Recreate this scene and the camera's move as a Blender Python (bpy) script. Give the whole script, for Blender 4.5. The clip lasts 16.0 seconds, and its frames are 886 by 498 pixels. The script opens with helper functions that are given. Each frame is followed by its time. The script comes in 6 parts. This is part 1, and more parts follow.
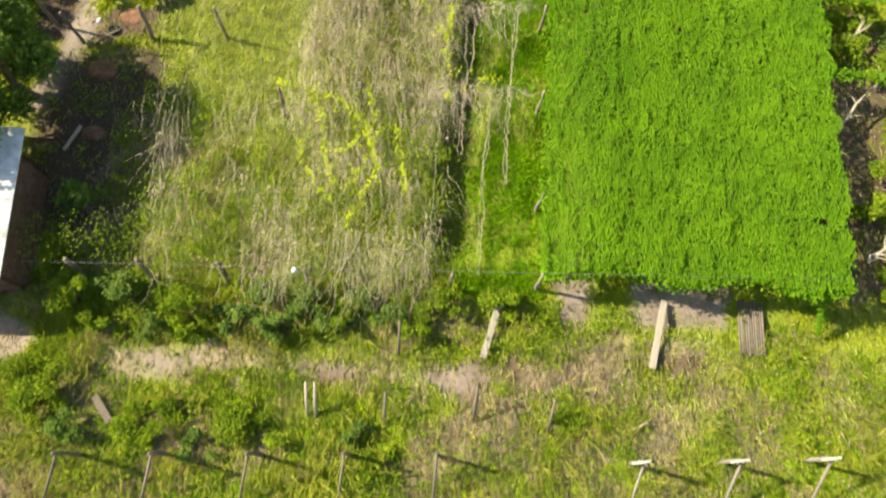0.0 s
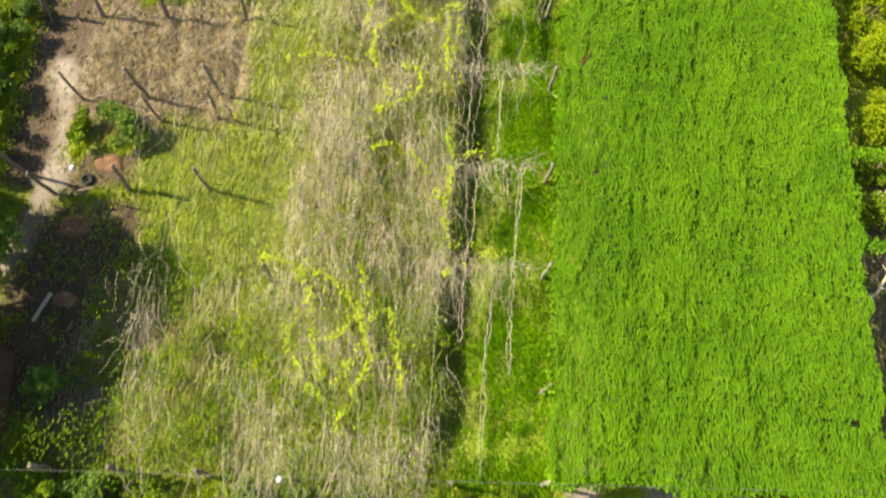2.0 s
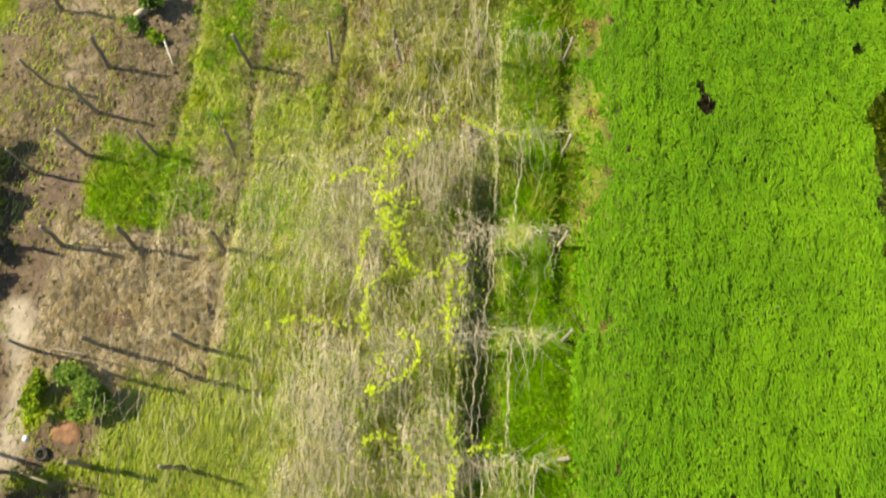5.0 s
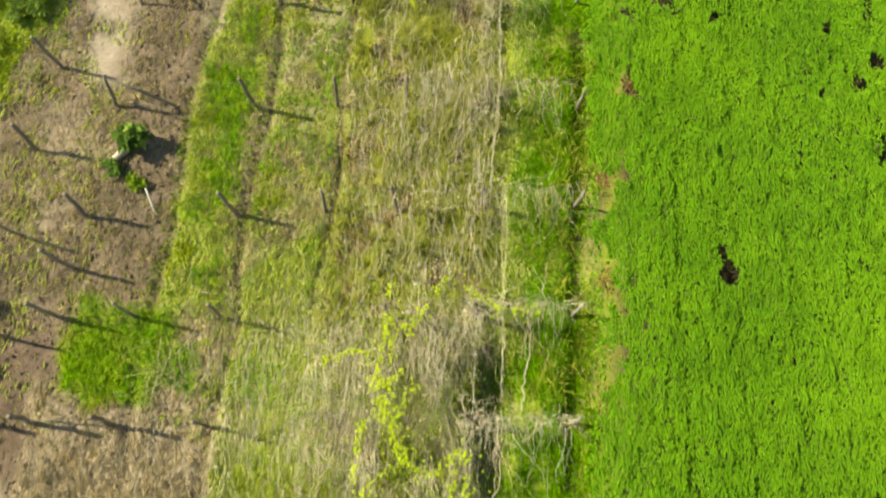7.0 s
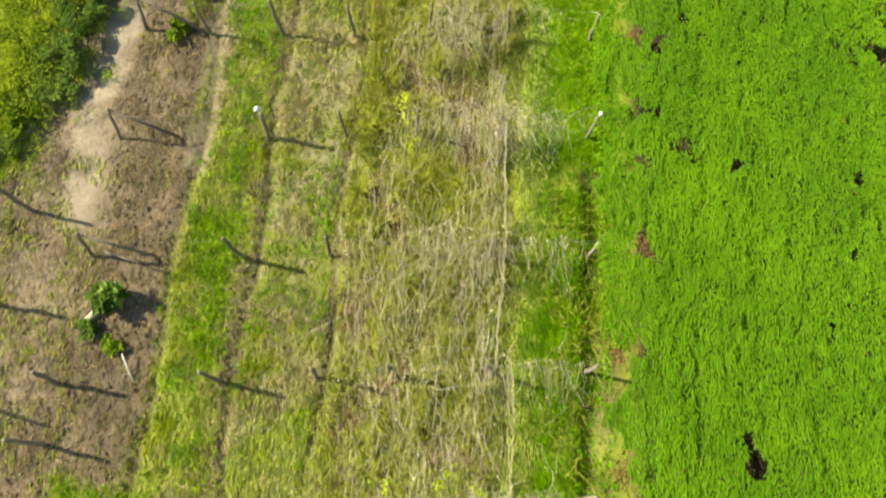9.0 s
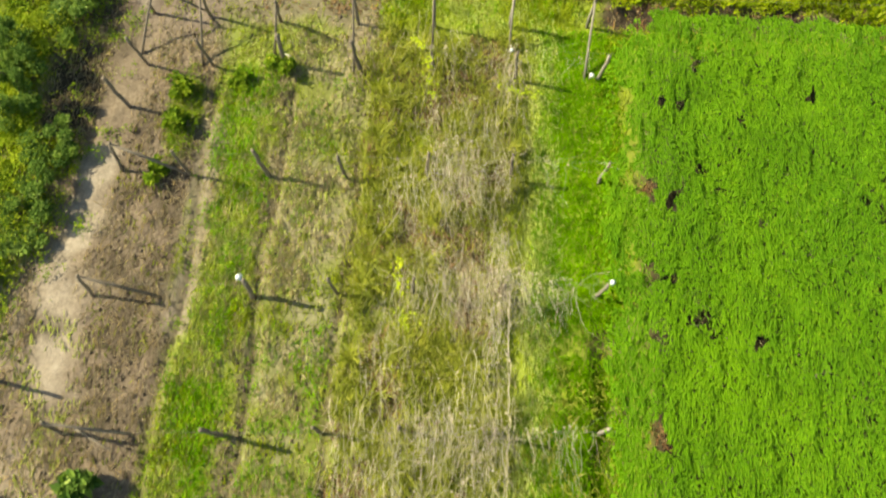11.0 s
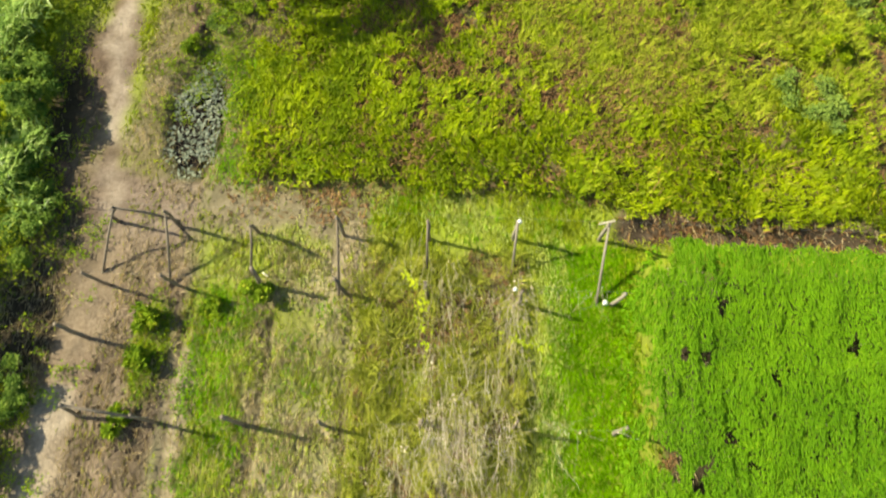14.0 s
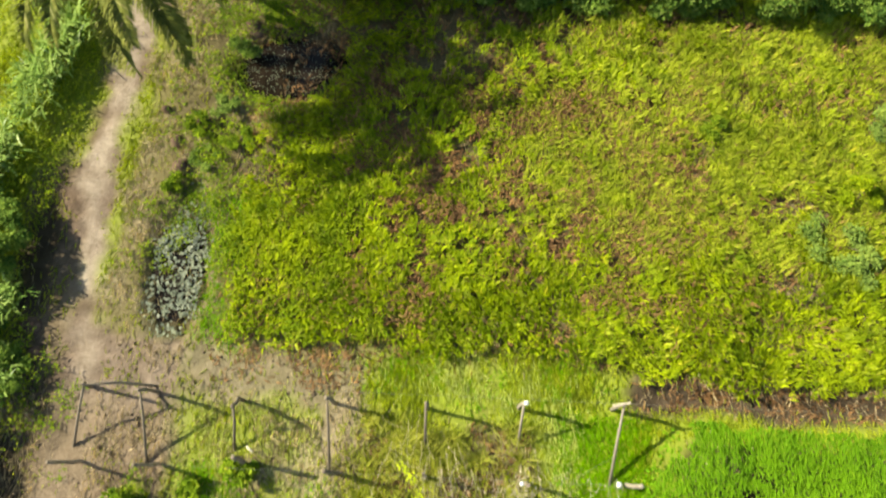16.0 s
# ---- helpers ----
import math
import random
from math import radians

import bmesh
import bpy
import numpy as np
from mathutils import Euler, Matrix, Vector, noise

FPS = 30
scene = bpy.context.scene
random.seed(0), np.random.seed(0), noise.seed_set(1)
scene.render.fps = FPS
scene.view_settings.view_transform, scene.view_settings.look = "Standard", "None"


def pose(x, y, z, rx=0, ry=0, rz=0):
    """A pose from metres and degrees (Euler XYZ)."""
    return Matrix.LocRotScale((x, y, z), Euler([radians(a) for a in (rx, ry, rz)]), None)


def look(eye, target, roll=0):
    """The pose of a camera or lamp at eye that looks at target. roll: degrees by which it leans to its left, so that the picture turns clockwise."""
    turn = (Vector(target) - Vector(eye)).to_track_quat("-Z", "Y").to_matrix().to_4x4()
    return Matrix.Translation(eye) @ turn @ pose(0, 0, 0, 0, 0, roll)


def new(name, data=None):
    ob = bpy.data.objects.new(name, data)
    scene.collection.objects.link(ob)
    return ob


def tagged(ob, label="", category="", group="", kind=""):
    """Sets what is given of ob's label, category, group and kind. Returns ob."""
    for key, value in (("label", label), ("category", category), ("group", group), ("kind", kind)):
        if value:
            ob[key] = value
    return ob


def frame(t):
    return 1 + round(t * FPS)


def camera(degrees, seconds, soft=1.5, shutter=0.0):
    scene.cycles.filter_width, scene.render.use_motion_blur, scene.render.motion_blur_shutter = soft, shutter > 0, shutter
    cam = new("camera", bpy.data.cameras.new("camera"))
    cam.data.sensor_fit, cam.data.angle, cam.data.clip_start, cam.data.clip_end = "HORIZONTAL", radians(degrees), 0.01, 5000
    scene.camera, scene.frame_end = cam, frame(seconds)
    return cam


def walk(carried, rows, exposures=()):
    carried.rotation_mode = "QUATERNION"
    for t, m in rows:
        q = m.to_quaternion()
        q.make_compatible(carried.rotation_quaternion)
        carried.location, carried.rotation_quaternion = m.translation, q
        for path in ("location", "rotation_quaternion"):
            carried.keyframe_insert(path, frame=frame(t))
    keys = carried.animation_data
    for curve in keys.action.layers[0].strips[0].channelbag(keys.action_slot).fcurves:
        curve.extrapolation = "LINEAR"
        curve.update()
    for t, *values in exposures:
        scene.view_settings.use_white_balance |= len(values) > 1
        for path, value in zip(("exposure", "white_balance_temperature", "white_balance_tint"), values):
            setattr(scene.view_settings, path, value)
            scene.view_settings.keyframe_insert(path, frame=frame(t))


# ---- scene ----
cam = camera(66.0, 16.0, soft=2.2, shutter=0.65)
ROWS = [
    (0, 0.000, 0.000, 20.741, 18.704, -1.654, 6.255),
    (0.5, -0.109, 1.495, 20.812, 18.548, -1.675, 6.256),
    (1, -0.219, 2.993, 20.879, 18.400, -1.696, 6.257),
    (1.5, -0.329, 4.496, 20.939, 18.262, -1.717, 6.258),
    (2, -0.442, 6.008, 20.987, 18.132, -1.738, 6.259),
    (2.5, -0.557, 7.529, 21.023, 18.011, -1.759, 6.260),
    (3, -0.675, 9.053, 21.048, 17.900, -1.780, 6.261),
    (3.5, -0.796, 10.571, 21.068, 17.797, -1.801, 6.262),
    (4, -0.920, 12.073, 21.089, 17.704, -1.822, 6.263),
    (4.7, -1.100, 14.136, 21.125, 17.588, -1.852, 6.264),
    (5.4, -1.281, 16.155, 21.168, 17.489, -1.881, 6.266),
    (6.0, -1.434, 17.861, 21.200, 17.419, -1.906, 6.267),
    (6.5, -1.556, 19.274, 21.219, 17.370, -1.927, 6.268),
    (7, -1.673, 20.678, 21.227, 17.330, -1.949, 6.269),
    (7.5, -1.787, 22.071, 21.225, 17.300, -1.970, 6.270),
    (8, -1.900, 23.448, 21.211, 17.278, -1.991, 6.271),
    (8.5, -2.011, 24.812, 21.189, 17.265, -2.012, 6.272),
    (9, -2.117, 26.175, 21.161, 17.261, -2.033, 6.273),
    (9.7, -2.255, 28.099, 21.122, 17.271, -2.062, 6.275),
    (10.4, -2.377, 30.037, 21.089, 17.298, -2.092, 6.276),
    (11, -2.469, 31.697, 21.074, 17.336, -2.117, 6.278),
    (11.5, -2.538, 33.072, 21.075, 17.377, -2.138, 6.279),
    (12, -2.602, 34.432, 21.080, 17.427, -2.159, 6.280),
    (12.5, -2.669, 35.766, 21.072, 17.486, -2.180, 6.281),
    (13, -2.744, 37.069, 21.036, 17.554, -2.201, 6.282),
    (13.5, -2.825, 38.353, 20.982, 17.631, -2.222, 6.283),
    (14, -2.911, 39.631, 20.928, 17.717, -2.243, 6.284),
    (14.5, -2.998, 40.915, 20.888, 17.812, -2.264, 6.285),
    (15, -3.086, 42.207, 20.860, 17.916, -2.285, 6.286),
    (15.5, -3.174, 43.504, 20.841, 18.029, -2.306, 6.287),
    (16, -3.263, 44.803, 20.826, 18.151, -2.327, 6.288),
]
# seconds, eye, then tilt from straight down, lean and heading
walk(cam, [(t, pose(x, y, z, 0, 0, yaw) @ pose(0, 0, 0, tilt, 0, 0) @ pose(0, 0, 0, 0, 0, lean)) for t, x, y, z, tilt, lean, yaw in ROWS],
     exposures=[(0.0, 1.37, 7450, 4), (3.5, 1.35, 7550, 0), (7.0, 1.28, 7750, -6), (12.0, 1.28, 7750, -6), (16.0, 1.40, 7550, -2)])

# ---- light ----
SUN_UP, SUN_FROM = radians(38.5), radians(-79.0)      # height; compass bearing from +y towards +x
world = bpy.data.worlds.new("sky")
scene.world = world
world.use_nodes = True
nt = world.node_tree
sky = nt.nodes.new("ShaderNodeTexSky")
sky.sky_type, sky.sun_disc = "NISHITA", False
sky.sun_elevation, sky.sun_rotation = SUN_UP, SUN_FROM
nt.links.new(sky.outputs[0], nt.nodes["Background"].inputs[0])
nt.nodes["Background"].inputs[1].default_value = 0.085
lamp = bpy.data.lights.new("sun", "SUN")
lamp.energy, lamp.angle, lamp.color = 4.6, radians(0.55), (1.0, 0.93, 0.80)
sun = new("sun", lamp)
to_sun = Vector((math.sin(SUN_FROM) * math.cos(SUN_UP), math.cos(SUN_FROM) * math.cos(SUN_UP), math.sin(SUN_UP)))
sun.matrix_world = look(to_sun * 90, (0, 0, 0))

# ---- materials ----
rng = np.random.default_rng(7)


def material(name, rough=0.85, metal=0.0):
    m = bpy.data.materials.new(name)
    m.use_nodes = True
    b = m.node_tree.nodes["Principled BSDF"]
    b.inputs["Roughness"].default_value, b.inputs["Metallic"].default_value = rough, metal
    b.inputs["Specular IOR Level"].default_value = 0.16
    return m, m.node_tree, b


def node(nt, kind, **values):
    n = nt.nodes.new(kind)
    for k, v in values.items():
        n.inputs[k].default_value = v
    return n


def noise_of(nt, scale, detail=4.0, rough=0.6, coord="Object", stretch=None):
    c = nt.nodes.new("ShaderNodeTexCoord")
    n = node(nt, "ShaderNodeTexNoise", Scale=scale, Detail=detail, Roughness=rough)
    if stretch:
        mp = node(nt, "ShaderNodeMapping", Scale=stretch)
        nt.links.new(c.outputs[coord], mp.inputs[0])
        nt.links.new(mp.outputs[0], n.inputs["Vector"])
    else:
        nt.links.new(c.outputs[coord], n.inputs["Vector"])
    return n.outputs["Fac"]


def ramp(nt, fac, stops):
    r = nt.nodes.new("ShaderNodeValToRGB")
    while len(r.color_ramp.elements) < len(stops):
        r.color_ramp.elements.new(0.5)
    for e, (p, c) in zip(r.color_ramp.elements, stops):
        e.position, e.color = p, (*c, 1.0)
    nt.links.new(fac, r.inputs[0])
    return r.outputs[0]


def mixed(nt, fac, a, b, blend="MIX"):
    m = nt.nodes.new("ShaderNodeMix")
    m.data_type, m.blend_type = "RGBA", blend
    for sock, v in ((m.inputs[0], fac), (m.inputs[6], a), (m.inputs[7], b)):
        if isinstance(v, (int, float)):
            sock.default_value = v
        elif isinstance(v, tuple):
            sock.default_value = (*v, 1.0)
        else:
            nt.links.new(v, sock)
    return m.outputs[2]


def bump(nt, b, height, strength=0.5, distance=0.03):
    n = node(nt, "ShaderNodeBump", Strength=strength, Distance=distance)
    nt.links.new(height, n.inputs["Height"])
    nt.links.new(n.outputs[0], b.inputs["Normal"])


def leafy(name, young, old, spots=None, clear=0.3, rough=0.62, patch=0.35, much=0.75, deep=0.75, tone=0.8, even=0.0):
    """Foliage: a tone for every leaf, drifting over patches some metres wide, with light coming through."""
    m, nt, b = material(name, rough)
    b.inputs["Specular IOR Level"].default_value = 0.06
    g = nt.nodes.new("ShaderNodeNewGeometry")
    wide = ramp(nt, noise_of(nt, patch, 3.0), [(0.35, (0, 0, 0)), (0.68, (1, 1, 1))])
    mid = tuple((p + q) / 2 for p, q in zip(young, old))
    stops = [(0.0, tuple(c * 0.8 for c in old)), (0.35, old), (0.62, mid), (1.0, young)]
    if spots:
        stops = [(0.0, tuple(c * 0.8 for c in old)), (0.35, old), (0.62, mid), (much * 1.2, young), (0.985, spots)]
    one = ramp(nt, g.outputs["Random Per Island"], stops)
    if even:
        one = mixed(nt, even, one, mid)
    low = ramp(nt, noise_of(nt, patch * 2.6, 4.0), [(0.38, (deep, deep, deep)), (0.56, (0, 0, 0))])
    col = mixed(nt, wide, one, mixed(nt, 0.65, one, young))
    col = mixed(nt, low, col, mixed(nt, 0.7, one, tuple(c * 0.85 for c in old)))
    clump = ramp(nt, noise_of(nt, 2.3, 3.0, 0.55), [(0.36, (0.62, 0.66, 0.70)), (0.5, (1.0, 1.0, 1.0)), (0.66, (1.22, 1.18, 1.05))])
    col = mixed(nt, tone, col, mixed(nt, 1.0, col, clump, "MULTIPLY"))
    nt.links.new(col, b.inputs["Base Color"])
    if clear > 0:
        tr = nt.nodes.new("ShaderNodeBsdfTranslucent")
        nt.links.new(mixed(nt, 1.0, col, (1.0, 1.0, 0.45), "MULTIPLY"), tr.inputs[0])
        mx = node(nt, "ShaderNodeMixShader", Fac=clear)
        nt.links.new(b.outputs[0], mx.inputs[1])
        nt.links.new(tr.outputs[0], mx.inputs[2])
        nt.links.new(mx.outputs[0], nt.nodes["Material Output"].inputs[0])
    return m


def ground_material():
    """Soil, pale trodden path, short turf and straw, in the shares that the mesh carries."""
    m, nt, b = material("earth", 0.95)
    att = nt.nodes.new("ShaderNodeAttribute")
    att.attribute_name = "cover"
    sep = nt.nodes.new("ShaderNodeSeparateColor")
    nt.links.new(att.outputs["Color"], sep.inputs[0])
    fine, mid, wide = noise_of(nt, 9.0, 6.0, 0.7), noise_of(nt, 2.2, 5.0), noise_of(nt, 0.35, 3.0)
    soil = ramp(nt, mid, [(0.30, (0.049, 0.030, 0.022)), (0.5, (0.116, 0.074, 0.054)), (0.70, (0.187, 0.127, 0.094))])
    soil = mixed(nt, 0.5, soil, ramp(nt, fine, [(0.32, (0.028, 0.018, 0.013)), (0.68, (0.18, 0.135, 0.105))]))
    soil = mixed(nt, ramp(nt, wide, [(0.4, (0, 0, 0)), (0.65, (0.5, 0.5, 0.5))]), soil, (0.105, 0.070, 0.042))
    path = ramp(nt, mid, [(0.3, (0.17, 0.132, 0.098)), (0.7, (0.40, 0.335, 0.28))])
    path = mixed(nt, 0.3, path, ramp(nt, fine, [(0.3, (0.15, 0.11, 0.078)), (0.7, (0.47, 0.39, 0.325))]))
    turf = ramp(nt, fine, [(0.3, (0.20, 0.25, 0.024)), (0.55, (0.28, 0.345, 0.03)), (0.75, (0.38, 0.40, 0.07))])
    straw = ramp(nt, fine, [(0.3, (0.15, 0.11, 0.075)), (0.7, (0.44, 0.355, 0.245))])
    field = ramp(nt, noise_of(nt, 0.045, 5.0, 0.65), [(0.36, (0.055, 0.085, 0.014)), (0.5, (0.10, 0.135, 0.02)), (0.64, (0.19, 0.18, 0.05))])
    turf = mixed(nt, 0.3, turf, field)
    col = mixed(nt, sep.outputs[1], soil, path)
    col = mixed(nt, sep.outputs[2], col, straw)
    col = mixed(nt, sep.outputs[0], col, turf)
    # alpha share: near-black mud, which also carries the painted shade
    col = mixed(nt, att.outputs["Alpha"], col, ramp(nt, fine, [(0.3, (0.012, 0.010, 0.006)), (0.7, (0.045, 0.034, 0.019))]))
    nt.links.new(col, b.inputs["Base Color"])
    bump(nt, b, fine, 0.6, 0.06)
    return m


def wood(name, dark, pale, rough=0.85, stretch=(6.0, 6.0, 0.7)):
    m, nt, b = material(name, rough)
    g = nt.nodes.new("ShaderNodeObjectInfo")
    grain = noise_of(nt, 6.0, 6.0, 0.7, "Object", stretch)
    col = ramp(nt, grain, [(0.3, dark), (0.72, pale)])
    nt.links.new(mixed(nt, ramp(nt, g.outputs["Random"], [(0, (0, 0, 0)), (1, (0.5, 0.5, 0.5))]), col, dark), b.inputs["Base Color"])
    bump(nt, b, grain, 0.6, 0.01)
    return m


def speckled(name, a, c, scale=8.0, rough=0.8, metal=0.0):
    m, nt, b = material(name, rough, metal)
    n = noise_of(nt, scale, 5.0, 0.65)
    nt.links.new(ramp(nt, n, [(0.32, a), (0.7, c)]), b.inputs["Base Color"])
    bump(nt, b, n, 0.4, 0.02)
    return m


EARTH = ground_material()
VINE_LEAF = leafy("vine_leaf", (0.208, 0.385, 0.016), (0.090, 0.233, 0.012), (0.37, 0.47, 0.036), 0.38, patch=0.16, deep=0.5, tone=0.4, even=0.5)
TURF_BLADE = leafy("turf_blade", (0.47, 0.52, 0.045), (0.27, 0.35, 0.025), (0.56, 0.50, 0.14), 0.34, patch=0.3, deep=0.6, even=0.45)
WEED_LEAF = leafy("weed_leaf", (0.30, 0.39, 0.024), (0.10, 0.18, 0.014), (0.48, 0.45, 0.06), 0.3)
LUSH_BLADE = leafy("lush_blade", (0.205, 0.38, 0.008), (0.105, 0.255, 0.006), None, 0.38, patch=0.42, even=0.4)
PALE_BLADE = leafy("pale_blade", (0.66, 0.71, 0.265), (0.49, 0.55, 0.18), (0.62, 0.56, 0.31), 0.30, patch=0.5, deep=0.3, tone=0.5, even=0.6)
STRAW_BLADE = leafy("straw_blade", (0.60, 0.50, 0.34), (0.36, 0.29, 0.19), None, 0.15, 0.8)
TALL_BLADE = leafy("tall_blade", (0.43, 0.43, 0.065), (0.175, 0.21, 0.03), (0.58, 0.50, 0.20), 0.32, patch=0.55, even=0.3)
FERN_LEAF = leafy("fern_leaf", (0.37, 0.44, 0.015), (0.155, 0.235, 0.011), (0.50, 0.44, 0.04), 0.34, patch=0.3, much=0.8, deep=0.85)
GOLD_LEAF = leafy("golden_fern_leaf", (0.45, 0.50, 0.05), (0.245, 0.31, 0.025), (0.54, 0.48, 0.09), 0.34, patch=0.4, much=0.8)
BUSH_LEAF = leafy("bush_leaf", (0.24, 0.33, 0.055), (0.075, 0.15, 0.028), (0.40, 0.46, 0.14), 0.3)
LIME_LEAF = leafy("lime_leaf", (0.54, 0.60, 0.04), (0.34, 0.45, 0.025), None, 0.35, tone=0.45)
CANE_LEAF = leafy("cane_leaf", (0.44, 0.54, 0.16), (0.18, 0.31, 0.06), (0.74, 0.78, 0.58), 0.34)
GREY_LEAF = leafy("grey_leaf", (0.30, 0.38, 0.085), (0.12, 0.20, 0.035), None, 0.2)
DRY_VINE = leafy("dry_vine", (0.58, 0.49, 0.37), (0.29, 0.235, 0.165), (0.68, 0.61, 0.50), 0.0, 0.9)
PALM_LEAF = leafy("palm_leaf", (0.27, 0.27, 0.065), (0.11, 0.135, 0.03), (0.42, 0.38, 0.17), 0.2)
FLOAT_LEAF = leafy("float_leaf", (0.24, 0.265, 0.205), (0.11, 0.13, 0.095), (0.33, 0.35, 0.30), 0.1)
PLANK_WOOD = wood("plank_timber", (0.27, 0.235, 0.185), (0.48, 0.43, 0.36), 0.85, (0.5, 9.0, 9.0))
RUSSET = leafy("russet_litter", (0.29, 0.165, 0.075), (0.11, 0.058, 0.03), None, 0.0, 0.9)
POST_WOOD = wood("weathered_post", (0.085, 0.066, 0.052), (0.34, 0.28, 0.22))
PALE_WOOD = wood("pale_timber", (0.30, 0.25, 0.19), (0.62, 0.56, 0.47))
GREY_WOOD = wood("grey_timber", (0.15, 0.125, 0.10), (0.42, 0.37, 0.31))
BLEACHED = wood("bleached_timber", (0.40, 0.37, 0.32), (0.70, 0.67, 0.61))
BARK = speckled("bark", (0.06, 0.045, 0.03), (0.22, 0.17, 0.12), 7.0)
WIRE = speckled("wire_steel", (0.20, 0.18, 0.15), (0.42, 0.39, 0.34), 30.0, 0.5, 0.6)


# ---- building tools ----
def mesh_of(name, verts, faces, mat, smooth=False):
    me = bpy.data.meshes.new(name)
    me.from_pydata(np.asarray(verts, float).tolist(), [], faces if isinstance(faces, list) else faces.tolist())
    me.materials.append(mat)
    if smooth:
        me.polygons.foreach_set("use_smooth", [True] * len(me.polygons))
    me.update()
    return me


def part(name, me, parent, label=""):
    ob = new(name, me)
    ob.parent = parent
    return tagged(ob, label)


def join_meshes(pieces):
    """Several (verts, faces) made one."""
    vs, fs, n = [], [], 0
    for v, f in pieces:
        vs.append(np.asarray(v, float))
        fs += [tuple(i + n for i in q) for q in f]
        n += len(v)
    return np.concatenate(vs), fs


def rod(points, radii, sides=8, wobble=0.0, seed=0):
    """A closed, tapered, slightly uneven round bar along points."""
    r = np.random.default_rng(seed)
    pts = np.asarray(points, float)
    radii = np.broadcast_to(np.asarray(radii, float), (len(pts),))
    vs, fs = [], []
    for i, p in enumerate(pts):
        d = pts[min(i + 1, len(pts) - 1)] - pts[max(i - 1, 0)]
        d = d / np.linalg.norm(d)
        a = np.cross(d, (0.31, 0.2, 0.93) if abs(d[2]) < 0.9 else (1.0, 0.1, 0.0))
        a /= np.linalg.norm(a)
        b = np.cross(d, a)
        for k in range(sides):
            w = 2 * math.pi * k / sides
            rr = radii[i] * (1 + wobble * r.uniform(-1, 1))
            vs.append(p + rr * (math.cos(w) * a + math.sin(w) * b))
    for i in range(len(pts) - 1):
        for k in range(sides):
            k2 = (k + 1) % sides
            fs.append((i * sides + k, i * sides + k2, (i + 1) * sides + k2, (i + 1) * sides + k))
    fs.append(tuple(range(sides))[::-1])
    fs.append(tuple((len(pts) - 1) * sides + k for k in range(sides)))
    return np.array(vs), fs


def board(length, width, thick, chamfer=0.008):
    """A plank along x, resting on z = 0, with broken edges."""
    prof = []
    w, c = width / 2, chamfer
    for y, z in ((-w + c, 0), (w - c, 0), (w, c), (w, thick - c), (w - c, thick), (-w + c, thick), (-w, thick - c), (-w, c)):
        prof.append((y, z))
    vs, fs = [], []
    xs = np.linspace(-length / 2, length / 2, 6)
    for i, x in enumerate(xs):
        for y, z in prof:
            vs.append((x, y * (1 + 0.02 * math.sin(5 * x)), z))
    for i in range(len(xs) - 1):
        for k in range(8):
            fs.append((i * 8 + k, i * 8 + (k + 1) % 8, (i + 1) * 8 + (k + 1) % 8, (i + 1) * 8 + k))
    fs += [tuple(range(8))[::-1], tuple(40 + k for k in range(8))]
    return np.array(vs), fs


def turned(v, m):
    v = np.asarray(v, float)
    a = np.array(m)
    return v @ a[:3, :3].T + a[:3, 3]


_lattice = np.random.default_rng(11).random((8, 257, 257))


def patchy(x, y, size, seed=0):
    """Smooth random field of 0 to 1, with lumps about size metres wide."""
    t = _lattice[seed % 8]
    u, v = np.asarray(x) / size + 37.3 * seed + 500, np.asarray(y) / size + 11.7 * seed + 500
    i, j = np.floor(u).astype(int), np.floor(v).astype(int)
    f, g = u - i, v - j
    f, g = f * f * (3 - 2 * f), g * g * (3 - 2 * g)
    i, j = i % 256, j % 256
    return (t[i, j] * (1 - f) + t[i + 1, j] * f) * (1 - g) + (t[i, j + 1] * (1 - f) + t[i + 1, j + 1] * f) * g


def rough_field(x, y, size, seed=0):
    return 0.55 * patchy(x, y, size, seed) + 0.3 * patchy(x, y, size / 2.3, seed + 1) + 0.15 * patchy(x, y, size / 5.1, seed + 2)


def ease(a, b, x):
    u = np.clip((np.asarray(x, float) - a) / (b - a), 0, 1)
    return u * u * (3 - 2 * u)


def zone(x, y, x0, x1, y0, y1, soft=0.4, ragged=0.8, seed=0):
    """1 inside a plot with ragged, soft borders."""
    dx, dy = (rough_field(x, y, 1.6, seed) - 0.5) * 2 * ragged, (rough_field(x, y, 1.4, seed + 3) - 0.5) * 2 * ragged
    u, v = x + dx, y + dy
    return ease(x0 - soft, x0 + soft, u) * ease(-x1 - soft, -x1 + soft, -u) * ease(y0 - soft, y0 + soft, v) * ease(-y1 - soft, -y1 + soft, -v)


def spot(x, y, cx, cy, rx, ry, ragged=0.35, seed=0):
    d = np.hypot((x - cx) / rx, (y - cy) / ry) + (rough_field(x, y, 1.2, seed) - 0.5) * 2 * ragged
    return 1 - ease(0.75, 1.15, d)


def along(x, y, pts, width, soft=0.3, ragged=0.5, seed=0):
    """1 on a track of that width along pts."""
    best = np.full(np.shape(x), 1e9)
    for (ax, ay), (bx, by) in zip(pts[:-1], pts[1:]):
        ux, uy = bx - ax, by - ay
        s = np.clip(((x - ax) * ux + (y - ay) * uy) / (ux * ux + uy * uy), 0, 1)
        best = np.minimum(best, np.hypot(x - ax - s * ux, y - ay - s * uy))
    best = best + (rough_field(x, y, 1.3, seed) - 0.5) * 2 * ragged
    return 1 - ease(width / 2 - soft, width / 2 + soft, best)


